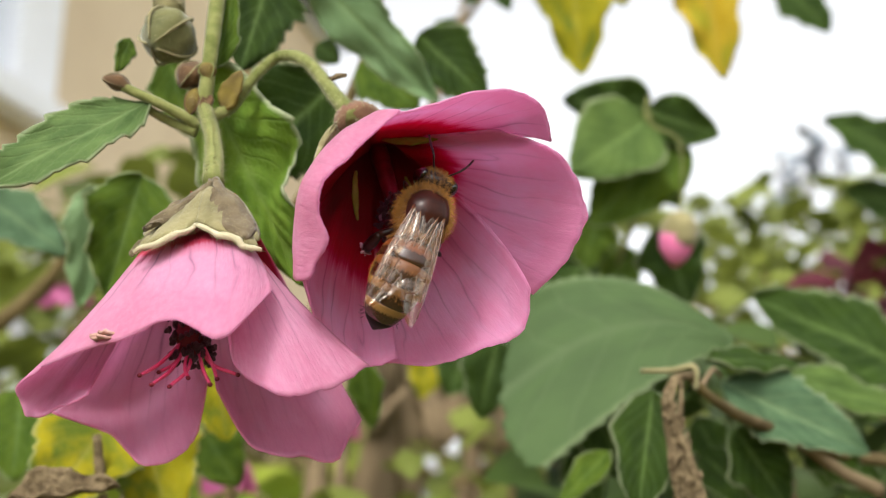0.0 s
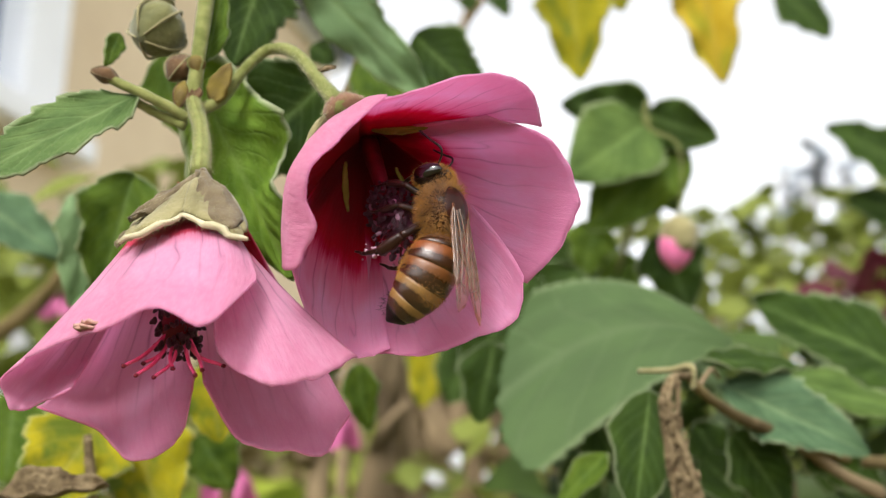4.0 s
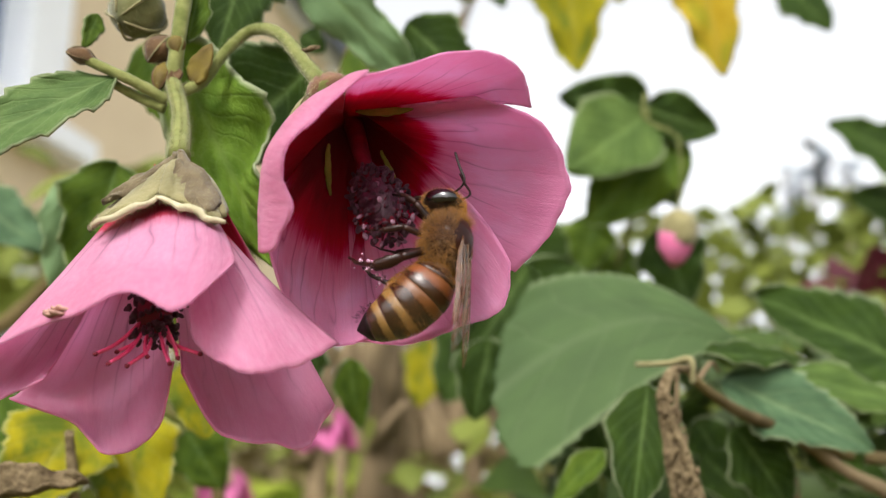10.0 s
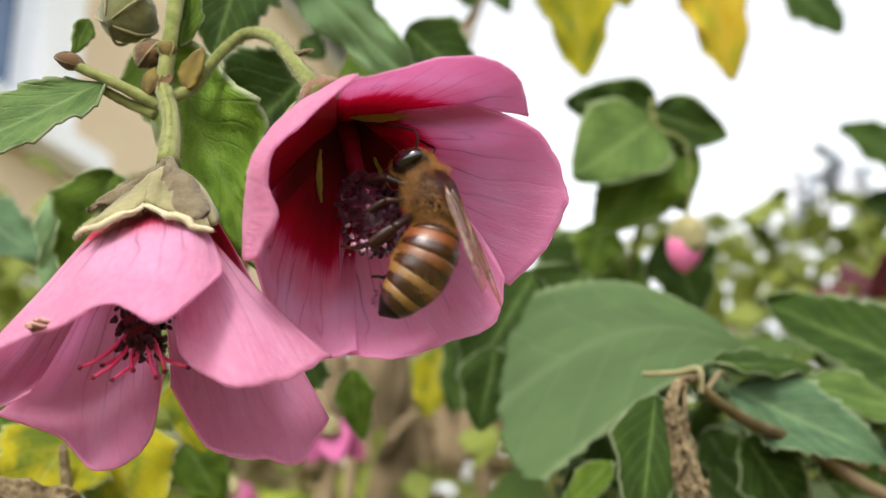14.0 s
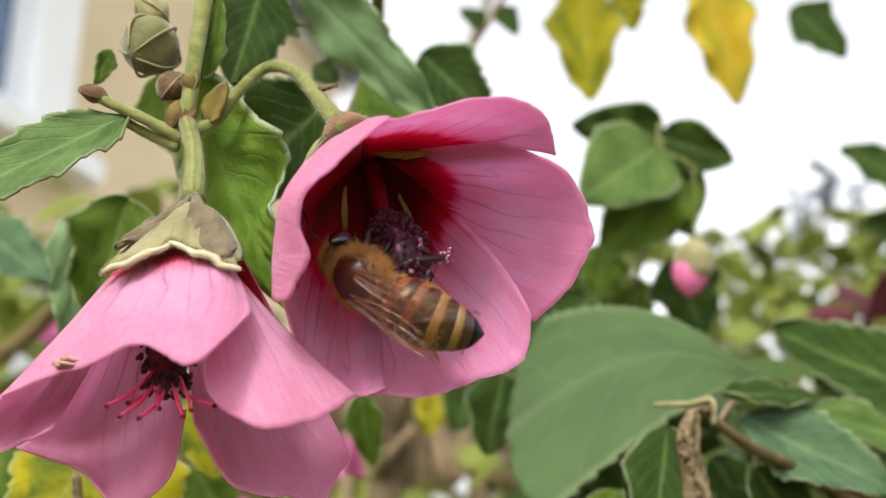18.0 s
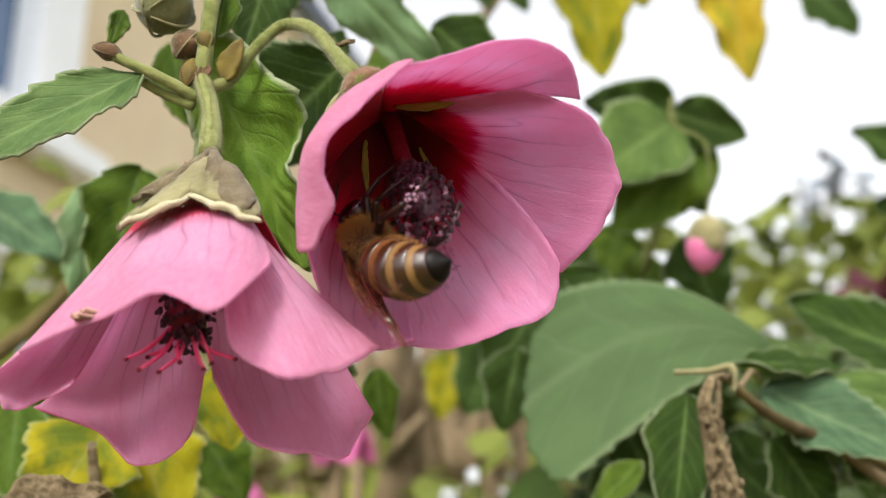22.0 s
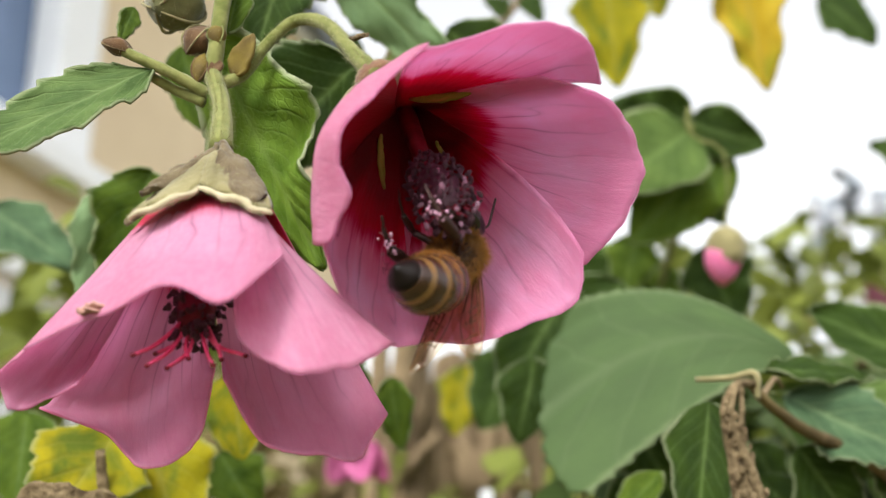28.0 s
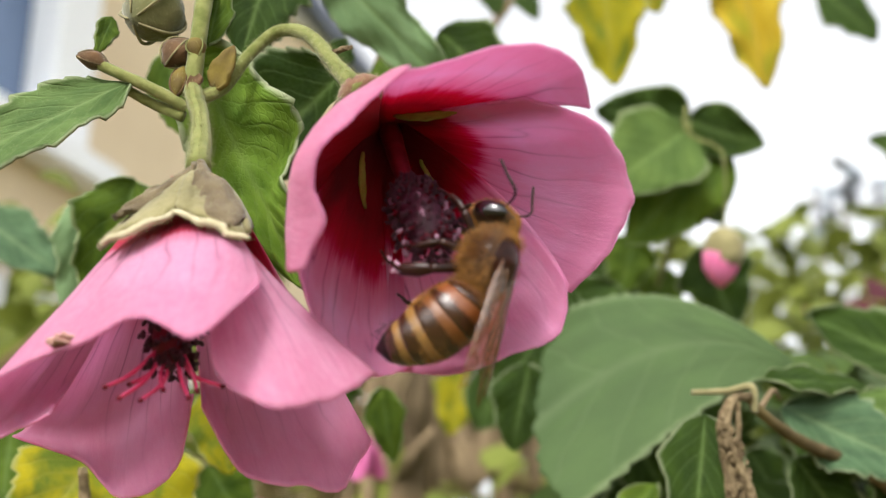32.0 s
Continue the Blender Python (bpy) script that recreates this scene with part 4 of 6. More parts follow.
stem([(44.7, 201.0, 20.9), (45.0, 200.0, 15.0), (44.5, 200.0, 7.3)], [0.2, 0.18, 0.26], nod, STEM, "pedicel")
cup = part("calyx", lathe(bmesh.new(), W((44.4, 200.0, 7.3)), D((0, 0, -1)), [(0, 0.0006), (0.001, 0.0024), (0.003, 0.0036), (0.0055, 0.0035), (0.0068, 0.003)], 15, 0.1), SEPAL, nod, "pale green calyx")
part("petals", lathe(bmesh.new(), W((44.0, 200.0, 4.4)), D((-0.04, 0, -1)), [(0, 0.0026), (0.002, 0.0033), (0.0045, 0.0031), (0.0065, 0.0019), (0.0078, 0.0004)], 15, 0.1), BUD_PINK, cup, "furled pink petals")
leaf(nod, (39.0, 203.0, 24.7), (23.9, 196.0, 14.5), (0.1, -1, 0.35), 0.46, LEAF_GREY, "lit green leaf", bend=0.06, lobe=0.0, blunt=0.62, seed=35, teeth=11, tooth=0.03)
leaf(nod, (40.2, 206.0, 27.2), (23.2, 204.0, 28.7), (0, -1, -0.2), 0.33, LEAF_SHADED, "dark green leaf", bend=0.06, lobe=0.0, blunt=0.62, seed=36, teeth=11, tooth=0.03)
leaf(nod, (39.6, 205.0, 26.7), (51.4, 200.0, 21.3), (0, -1, -0.3), 0.36, LEAF_SHADED, "dark green leaf", bend=0.2, lobe=0.0, blunt=0.7, seed=37, teeth=11, tooth=0.03)
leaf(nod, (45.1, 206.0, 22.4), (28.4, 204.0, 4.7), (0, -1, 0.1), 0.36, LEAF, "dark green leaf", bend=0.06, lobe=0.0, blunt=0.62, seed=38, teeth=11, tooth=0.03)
leaf(nod, (44.1, 215.0, 4.7), (49.5, 214.0, -11.2), (0, -1, 0.1), 0.4, LEAF_SHADED, "", bend=0.04, seed=39, teeth=9, tooth=0.06)
leaf(nod, (42.9, 215.0, 17.2), (47.3, 214.0, 8.6), (0, -1, 0.1), 0.4, LEAF_SHADED, "", bend=0.04, seed=40, teeth=9, tooth=0.06)
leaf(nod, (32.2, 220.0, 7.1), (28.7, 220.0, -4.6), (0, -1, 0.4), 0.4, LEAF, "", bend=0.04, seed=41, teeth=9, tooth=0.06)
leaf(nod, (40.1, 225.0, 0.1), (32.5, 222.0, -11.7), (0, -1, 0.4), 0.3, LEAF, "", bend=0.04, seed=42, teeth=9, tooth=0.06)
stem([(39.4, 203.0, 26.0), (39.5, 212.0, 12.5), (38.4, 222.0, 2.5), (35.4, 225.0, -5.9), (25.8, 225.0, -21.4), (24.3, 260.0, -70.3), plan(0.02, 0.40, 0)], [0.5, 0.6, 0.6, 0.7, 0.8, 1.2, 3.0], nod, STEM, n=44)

leaf(nod, (35.8, 232.0, 3.8), (18.9, 228.0, -18.0), (0, -1, 0.2), 0.42, LEAF_SHADED, "", bend=0.05, seed=61, teeth=9, tooth=0.06)
leaf(nod, (24.8, 190.0, -2.9), (10.5, 186.0, -21.1), (0, -1, 0.2), 0.36, LEAF_SHADED, "", bend=0.05, seed=65, teeth=9, tooth=0.06)
leaf(nod, (15.4, 182.0, -3.0), (4.4, 178.0, -20.5), (0, -1, 0.2), 0.36, LEAF_SHADED, "", bend=0.05, seed=66, teeth=9, tooth=0.06)
leaf(nod, (28.3, 236.0, -14.9), (14.3, 232.0, -34.4), (0, -1, 0.2), 0.42, LEAF_SHADED, "", bend=0.05, seed=62, teeth=9, tooth=0.06)
leaf(nod, (10.1, 250.0, -15.8), (0.8, 246.0, -33.8), (0, -1, 0.3), 0.4, LEAF_SHADED, "", bend=0.05, seed=63, teeth=9, tooth=0.06)
leaf(nod, (-1.9, 262.0, -20.7), (-5.3, 258.0, -36.2), (0, -1, 0.3), 0.34, LEAF_TURN, "yellow-green leaf", bend=0.05, seed=64, teeth=9, tooth=0.06)

top = thing("overhanging_shoot", (43.9, 220.0, 65.5), "overhanging mallow shoot with yellow autumn leaves", "branch")
stem([plan(0.30, 0.45, 0), (223.6, 320.0, -27.0), (177.8, 300.0, 86.2), (95.0, 250.0, 93.0), (63.0, 230.0, 69.7), (39.6, 222.0, 63.8), (22.4, 215.0, 64.0)], [3.5, 2.2, 1.4, 0.9, 0.8, 0.7, 0.5], top, TWIG, n=44)
stem([(22.4, 215.0, 64.0), (12.0, 215.0, 57.0), (7.5, 216.0, 50.3), (3.5, 217.0, 45.0), (0.7, 218.0, 40.0)], [0.5, 0.5, 0.55, 0.45, 0.35], top, BARK, "twig", n=20, rough=0.4)
for k, (p, q) in enumerate((((7.5, 216.0, 50.3), (2.4, 215.0, 53.6)), ((10.0, 215.5, 54.0), (13.6, 214.0, 48.6)), ((3.5, 217.0, 45.0), (-1.6, 216.0, 46.0)))):
    leaf(top, p, q, (0.1, -1, 0.3), 0.34, LEAF_SHADED, "", bend=0.12, seed=120 + k, teeth=6, tooth=0.05, nu=8, nv=20)
leaf(top, (25.8, 215.0, 58.3), (27.7, 212.0, 34.8), (0, -1, 0.2), 0.28, LEAF_TURN, "yellowing green leaf", bend=0.03, lobe=0.2, seed=43, teeth=8, tooth=0.05)
leaf(top, (52.6, 221.0, 62.3), (58.4, 220.0, 35.4), (0, -1, 0.15), 0.24, LEAF_YELLOW, "yellow leaf", bend=0.03, seed=44, teeth=9, tooth=0.05)
leaf(top, (34.9, 222.0, 59.1), (37.8, 222.0, 51.0), (0, -1, 0.2), 0.45, LEAF_TURN, "", bend=0.03, seed=45, teeth=8, tooth=0.05)
leaf(top, (77.5, 247.0, 61.8), (89.9, 245.0, 51.1), (0.2, -1, 0.2), 0.36, LEAF_SHADED, "dark green leaf", bend=0.1, seed=46, teeth=8, tooth=0.05)

side = thing("distant_shoot", (138.6, 320.0, 24.0), "blurred mallow shoot at the garden's edge", "branch")
stem([plan(0.32, 0.47, 0), (188.8, 350.0, -103.9), (169.3, 330.0, -27.9), (147.7, 325.0, 7.1), (135.2, 320.0, 30.8)], [3.0, 1.4, 0.9, 0.7, 0.5], side, TWIG, n=34)
leaf(side, (141.2, 322.0, 25.8), (115.8, 318.0, 40.2), (0, -1, 0.5), 0.3, LEAF_SHADED, "dark green leaf", bend=0.1, seed=47, teeth=8, tooth=0.06)
leaf(side, (150.0, 330.0, 10.7), (123.6, 325.0, 19.2), (0, -1, 0.5), 0.3, LEAF_SHADED, "", bend=0.1, seed=48, teeth=8, tooth=0.06)

rnd = random.Random(33)
for k, (a, q) in enumerate((((313, 900, 39), (306, 900, 103)), ((350, 920, 37), (331, 915, 90)), ((291, 890, 34), (296, 890, 71)))):
    stem([plan(0.3 + 0.02 * k, 0.9, 0), Vector(a) + Vector((0, 0, -60)), a, Vector(a).lerp(Vector(q), 0.6) + Vector((6, 0, 0)), q], [2.5, 1.5, 0.6, 0.4, 0.3], side, TWIG, n=24)
    for m in range(5):
        p0 = Vector(a).lerp(Vector(q), 0.35 + 0.16 * m)
        d = Vector((rnd.uniform(-1, 1), 0.2, rnd.uniform(-0.5, 0.6))).normalized() * rnd.uniform(18, 34)
        leaf(side, p0, p0 + d, (0.3, -0.6, 0.8), 0.24, HEDGE_GREY, "", seed=90 + 5 * k + m, nu=8, nv=14)


def far_flower(at, size, label):
    """A mallow bloom in the distance: five cupped petals and a calyx."""
    ob = thing("mallow_flower", at, label, "flower", "distant flowers")
    for k in range(5):
        a = 2 * math.pi * k / 5
        d = Vector((math.cos(a), 0.4 * math.sin(a), 0.15 * math.sin(a) - 0.9))
        part("petal", leaf_mesh(Vector(at), Vector(at) + d * size, (-d.x, -0.6, 0.4), 0.42, bend=-0.2, fold=0.2, teeth=2, tooth=0, nu=8, nv=10, seed=k), FAR_PINK, ob, "", True, 0.0003)
    part("calyx", lathe(bmesh.new(), W(Vector(at) + Vector((0, 0, 2))), D((0, 0, -1)), [(0, 0.0008), (0.002, 0.003), (0.005, 0.0042)], 9), SEPAL, ob)


far_flower((-127.3, 360.0, -8.4), 11, "pale pink mallow flower in the shade")
far_flower((-32.5, 300.0, -43.2), 10, "pale pink mallow flower")
far_flower((-66.4, 330.0, -65.5), 10, "pale pink mallow flower")
far_flower((251, 620, -5), 16, "deep pink mallow flower")
far_flower((216, 700, -14), 8, "small pink mallow flower")

# ---------------------------------------------------------------- the two flowers


def flower_frame(origin, axis):
    A = Vector(axis).normalized()
    e1 = (Vector((1, 0, 0)) - A * A.x).normalized()
    return Vector(origin), A, e1, e1.cross(A)


def petal_mesh(base, mids, tips, corner=0.14, ruffle=0.35, crinkle=0.12, seed=0, nu=30, nv=32, power=4.0, claw=1.0, teeth=0):
    """A sepal or broad blade as a smooth patch: it leaves base, swells through the three places of mids and ends at the three of tips, all in mm.
    corner: how far the corners are rounded off; ruffle: waves of the margin; crinkle: fine folds of the blade."""
    base = Vector(base)
    c = [[base + (Vector(m) - Vector(mids[1])) * (0.16 * claw) for m in mids], [Vector(m) for m in mids], [Vector(m) for m in tips]]

    def three(f, a, b, d):
        return a * (f * (f - 1) / 2) + b * (1 - f * f) + d * (f * (f + 1) / 2)

    def place(u, v):
        s = v * (1 - corner * abs(u) ** power)
        s += 0.018 * v**4 * noise.noise(Vector((u * 6.0, seed * 2.3, 1.0)))
        if teeth:
            u *= 1 - 0.05 * abs(u) ** 8 * ((v * teeth + 0.7 * noise.noise(Vector((v * 5, u, seed)))) % 1.0)
            s *= 1 - 0.02 * v**8 * ((u * 4 + 0.5 * noise.noise(Vector((u * 5, 1, seed)))) % 1.0)
        w = 2 * s - 1
        rows = [three(u, *row) for row in c]
        q = three(w, *rows)
        du = three(w, *[row[2] - row[0] for row in c])
        dv = rows[2] - rows[0]
        n = du.cross(dv).normalized()
        q += n * (ruffle * s**3 * (math.sin(2.9 * u + seed) + 0.8 * noise.noise(Vector((u * 2.6, v * 1.5, seed * 3.3)))))
        q += n * (crinkle * noise.noise(Vector((u * 7, v * 2.5, seed * 1.9))) * s)
        return W(q)

    return grid_mesh(place, nu, nv)


def across(values, f):
    """A place between the values of an even row, on a smooth curve through them; f from 0 to 1."""
    n = len(values)
    x = f * (n - 1)
    i = min(int(x), n - 2)
    f = x - i
    b, c = values[i], values[i + 1]
    a = values[i - 1] if i else b * 2 - c
    d = values[i + 2] if i + 2 < n else c * 2 - b
    return (b * 2 + (c - a) * f + (a * 2 - b * 5 + c * 4 - d) * (f * f) + (b * 3 - a - c * 3 + d) * (f**3)) * 0.5


def bloom_petal(base, mids, tips, edge, corner=0.0, ruffle=0.2, crinkle=0.09, seed=0, nu=44, nv=36, claw=1.0):
    """A mallow petal: it leaves base, swells through the five places of mids and ends at the five of tips, all in mm.
    edge: how far the margin reaches along its width, 1 at the tips; ruffle: waves of the margin; crinkle: fine folds of the blade."""
    base, mids, tips = Vector(base), [Vector(m) for m in mids], [Vector(m) for m in tips]
    root = [base + (m - mids[2]) * (0.13 * claw) for m in mids]

    def place(u, v):
        f = (u + 1) / 2
        s = v * (1 + (across(edge, f) - 1) * v**3) * (1 - corner * abs(u) ** 4)
        s += (0.012 * noise.noise(Vector((u * 6.0, seed * 2.3, 1.0))) + 0.006 * noise.noise(Vector((u * 21.0, seed * 1.3, 2.0)))) * v**4
        w = 2 * s - 1
        rows = [across(r, f) for r in (root, mids, tips)]
        q = rows[0] * (w * (w - 1) / 2) + rows[1] * (1 - w * w) + rows[2] * (w * (w + 1) / 2)
        g = min(f + 0.02, 1.0)
        near = [across(r, g) - across(r, g - 0.02) for r in (mids, tips)]
        n = near[0].lerp(near[1], s).cross(rows[2] - rows[0]).normalized()
        q += n * (ruffle * s**3 * (math.sin(3.1 * u + seed) + 0.8 * noise.noise(Vector((u * 2.6, v * 1.5, seed * 3.3)))))
        q += n * (crinkle * s * (noise.noise(Vector((u * 7, v * 2.5, seed * 1.9))) + 0.35 * noise.noise(Vector((u * 19, v * 4.0, seed * 2.9)))))
        return W(q)

    return grid_mesh(place, nu, nv)


def anther_ball():
    bm = bmesh.new()
    ball(bm, (0, 0, 0), 1.0, 2, (1.0, 0.62, 0.55))
    for v in bm.verts:
        v.co *= 1 + 0.18 * noise.noise(v.co * 2.4)
    me = bpy.data.meshes.new("anther")
    for f in bm.faces:
        f.smooth = True
    bm.to_mesh(me)
    bm.free()
    return me


def anther(me, at, size, parent, rnd):
    ob = new("anther", me)
    ob.parent = parent
    ob.matrix_parent_inverse = parent.matrix_basis.inverted()
    ob.matrix_basis = Matrix.LocRotScale(W(at), Euler([rnd.uniform(0, 6.28) for _ in range(3)]), (size * 0.001,) * 3)
    return ob


dark_me, pale_me = anther_ball(), anther_ball()
dark_me.materials.append(ANTHER)
pale_me.materials.append(POLLEN)

for name, owner, base, (mids, tips), mat, label in BLADES:
    part(name, petal_mesh(base, mids, tips, corner=0.05, ruffle=0.5, crinkle=0.5, seed=77, nu=40, nv=90, power=6.0, teeth=15), mat, owner, label, True, 0.0003)

# The hanging flower.
FL = flower_frame((-19.4, 90.0, 5.5), (-0.03, -0.40, -0.92))
hang = thing("mallow_flower", (-19.4, 90.0, 5.5), "pink mallow flower hanging mouth down on a downy calyx", "flower", "mallow flowers")
FLB = (-19.5, 89.0, 3.6)
for k, (mids, tips, kw) in enumerate((
    (((-26.6, 84.6, -3.5), (-22.9, 82.0, -2.4), (-18.6, 80.0, -1.7), (-15.3, 80.4, -1.3), (-13.9, 82.6, -1.4)), ((-31.5, 83.0, -9.5), (-24.2, 78.6, -6.8), (-19.4, 75.5, -5.0), (-15.3, 73.5, -6.0), (-12.8, 79.0, -3.4)), dict(ruffle=0.12, corner=0.02, edge=(1.0, 0.985, 1.015, 1.02, 0.985, 1.0, 1.01, 1.0, 0.98), root=(-19.9, 86.4, 1.8), claw=4.4)),
    (((-17.1, 83.0, -2.6), (-16.1, 82.0, -4.1), (-14.3, 81.6, -4.5), (-12.6, 82.0, -4.2), (-11.4, 83.8, -4.1)), ((-16.2, 80.0, -5.5), (-15.1, 78.0, -8.7), (-11.3, 76.5, -10.5), (-8.4, 78.5, -10.3), (-5.4, 82.0, -9.4)), dict(ruffle=0.15, corner=0.02, edge=(1.0, 1.0, 1.0, 1.0, 1.0, 0.99, 1.0, 1.0, 1.0), root=(-17.2, 86.0, 0.4), claw=3.0)),
    (((-20.4, 93.0, -7.4), (-18.9, 94.0, -9.9), (-16.8, 95.0, -10.5), (-13.8, 95.0, -10.0), (-11.2, 94.0, -7.9)), ((-18.7, 88.0, -11.6), (-16.1, 88.0, -16.1), (-13.1, 87.0, -16.9), (-9.2, 88.0, -17.6), (-6.9, 90.0, -14.4)), dict(ruffle=0.2, corner=0.0, edge=(1.0, 1.0, 1.0, 1.0, 1.0, 0.965, 1.0, 0.985, 1.0), claw=3.0)),
    (((-30.2, 92.0, -9.7), (-28.4, 95.0, -10.0), (-25.9, 96.0, -10.7), (-23.4, 95.0, -10.0), (-21.0, 93.0, -7.9)), ((-33.1, 90.0, -13.9), (-29.0, 92.0, -16.2), (-25.2, 91.0, -18.5), (-21.5, 91.0, -16.2), (-19.9, 90.0, -10.9)), dict(ruffle=0.2, corner=0.0, edge=(1.0, 0.99, 0.965, 0.985, 1.0, 1.01, 1.02, 1.01, 1.0), claw=3.0)),
    (((-27.2, 85.5, -4.3), (-28.9, 88.0, -5.6), (-29.6, 90.0, -7.1), (-29.3, 90.5, -8.0), (-28.0, 91.0, -8.3)), ((-32.0, 84.0, -9.8), (-34.3, 85.5, -11.3), (-33.6, 86.0, -13.5), (-31.4, 86.5, -13.1), (-28.9, 86.0, -11.8)), dict(ruffle=0.15, corner=0.0, edge=(1.0, 1.0, 1.0, 0.985, 1.0, 1.0, 0.98, 1.0, 1.0), root=(-22.8, 87.0, -0.0))),
)):
    two_sided(part("petal", bloom_petal(kw.pop("root", FLB), mids, tips, seed=k + 1, **kw), PETAL_L, hang, "", True, 0.00018), PETAL_IN, PETAL_L, W(FL[0] + FL[1] * 13))
part("withered_margin", leaf_mesh((-26.4, 80.0, -6.7), (-23.8, 78.5, -6.3), (0.1, -1, 0.4), 0.10, bend=0.02, fold=0.3, wave=0.26, teeth=7, tooth=0.7, nu=12, nv=18, seed=88), plain_material("petal_withered", c3(150, 110, 96), c3(200, 160, 150), 0.9, 900, 0.6), hang, "pale withered bit of petal margin", True, 0.0002)
FLC = (-19.4, 90.0, 5.4)
for k, (mids, tips) in enumerate((
    (((-21.8, 88.0, 3.1), (-20.5, 87.0, 3.8), (-19.4, 86.6, 4.1)), ((-23.9, 82.8, -0.2), (-21.6, 82.6, 0.7), (-19.4, 84.0, 1.9))),
    (((-19.5, 86.6, 4.1), (-18.3, 86.8, 4.0), (-17.2, 88.0, 3.1)), ((-19.6, 84.1, 1.9), (-16.6, 82.4, 0.9), (-14.0, 82.0, -0.2))),
    (((-23.1, 91.0, 3.2), (-22.9, 93.0, 3.8), (-21.9, 95.0, 4.3)), ((-25.0, 89.0, 0.8), (-25.7, 95.0, 1.3), (-23.6, 98.0, 2.1))),
    (((-19.4, 95.0, 4.5), (-17.8, 92.5, 4.0), (-16.8, 90.0, 3.2)), ((-19.5, 98.0, 2.4), (-16.8, 94.0, 1.5), (-15.3, 88.0, 0.4))),
    (((-22.1, 95.0, 4.3), (-20.8, 96.0, 4.5), (-19.1, 95.0, 4.3)), ((-23.9, 98.0, 2.1), (-22.0, 100.0, 2.2), (-19.2, 98.0, 2.2))),
)):
    ob = part("sepal", petal_mesh(FLC, mids, tips, corner=0.05, ruffle=0.12, crinkle=0.38, seed=k + 31, nu=16, nv=16), SEPAL, hang, "downy grey-green sepal", True, 0.0005)
    down(ob, 2400, 0.45, hang, HAIR, k + 10, 0.008, 1.0)
    if k < 2:
        lip = [Vector(tips[0]) * (f * (f - 1) / 2) + Vector(tips[1]) * (1 - f * f) + Vector(tips[2]) * (f * (f + 1) / 2) + Vector((0.15 * math.sin(9 * f), -0.15, 0.12 * math.sin(7 * f + k))) for f in (-1, -0.75, -0.5, -0.25, 0, 0.25, 0.5, 0.75, 1)]
        down(part("sepal_rim", tube(bmesh.new(), [W(p) for p in lip], [0.00016, 0.00026, 0.0003, 0.00026, 0.00016], 26, 8, 0.3, k), SEPAL_RIM, hang, "pale felted rim"), 500, 0.35, hang, HAIR, k + 60, 0.010)
for k, (p, q, face, w, bulge) in enumerate((
    ((-19.0, 88.6, 5.8), (-15.4, 82.4, 1.1), (0.5, -1, 0.3), 0.20, 0.04),
    ((-19.3, 88.8, 5.6), (-23.5, 84.0, 1.3), (-0.5, -1, 0.5), 0.09, -0.03),
    ((-22.1, 85.5, 2.2), (-25.0, 84.4, -0.2), (-0.5, -0.6, 0.8), 0.12, 0.10),
)):
    ob = part("epicalyx_bract", leaf_mesh(p, q, face, w, bend=bulge, fold=-0.3, wave=0.06, teeth=5, tooth=0.12, nu=14, nv=24, seed=51 + k, puff=0.03, blunt=(1.5, 0.9, 0.75)[k]), BRACT_FELT, hang, "brown crumpled dry bract", True, 0.0004)
    down(ob, 1500, 0.4, hang, HAIR, k + 70, 0.007, 1.0)
column = part("staminal_column", tube(bmesh.new(), [W(FL[0] + FL[1] * h) for h in (2, 8, 15)], [0.0012, 0.0009, 0.0011], 10, 9), TUBE_RED, hang, "red column")
rnd = random.Random(4)
part("anther_core", lathe(bmesh.new(), W(FL[0] + FL[1] * 13.2), D(FL[1]), [(h * 0.001, r * 0.001) for h, r in blob_profile(4.8, 1.5)], 15, 0.35, 7), TUBE_RED, hang, "dark red stamen tube")
for k in range(150):
    a, h = rnd.uniform(0, 6.28), rnd.uniform(11.2, 15.8)
    r = rnd.uniform(1.2, 2.15) * (1 - 0.25 * (h - 13.5) / 2.3)
    p = FL[0] + FL[1] * h + (FL[2] * math.cos(a) + FL[3] * math.sin(a)) * r
    anther(dark_me, p, rnd.uniform(0.26, 0.4), hang, rnd)
for k, tip in enumerate(((-22.8, 80.0, -9.5), (-21.9, 80.0, -10.2), (-20.7, 80.5, -10.4), (-19.4, 81.0, -9.8), (-17.5, 80.0, -10.2), (-17.2, 81.0, -9.9), (-15.8, 82.0, -9.7), (-21.9, 82.0, -9.5))):
    p0 = FL[0] + FL[1] * 13
    mid = p0.lerp(Vector(tip), 0.5) + Vector((0.5 * (k % 3 - 1), 0, -0.8))
    part("style", tube(bmesh.new(), [W(p0), W(mid), W(tip)], [0.0002, 0.00016, 0.00015, 0.00013], 12, 6), STYLE, hang, "thin pink style")
    part("stigma", ball(bmesh.new(), W(tip), 0.0002, 2, (1.0, 0.8, 0.9)), TUBE_RED, hang, "dark red stigma")

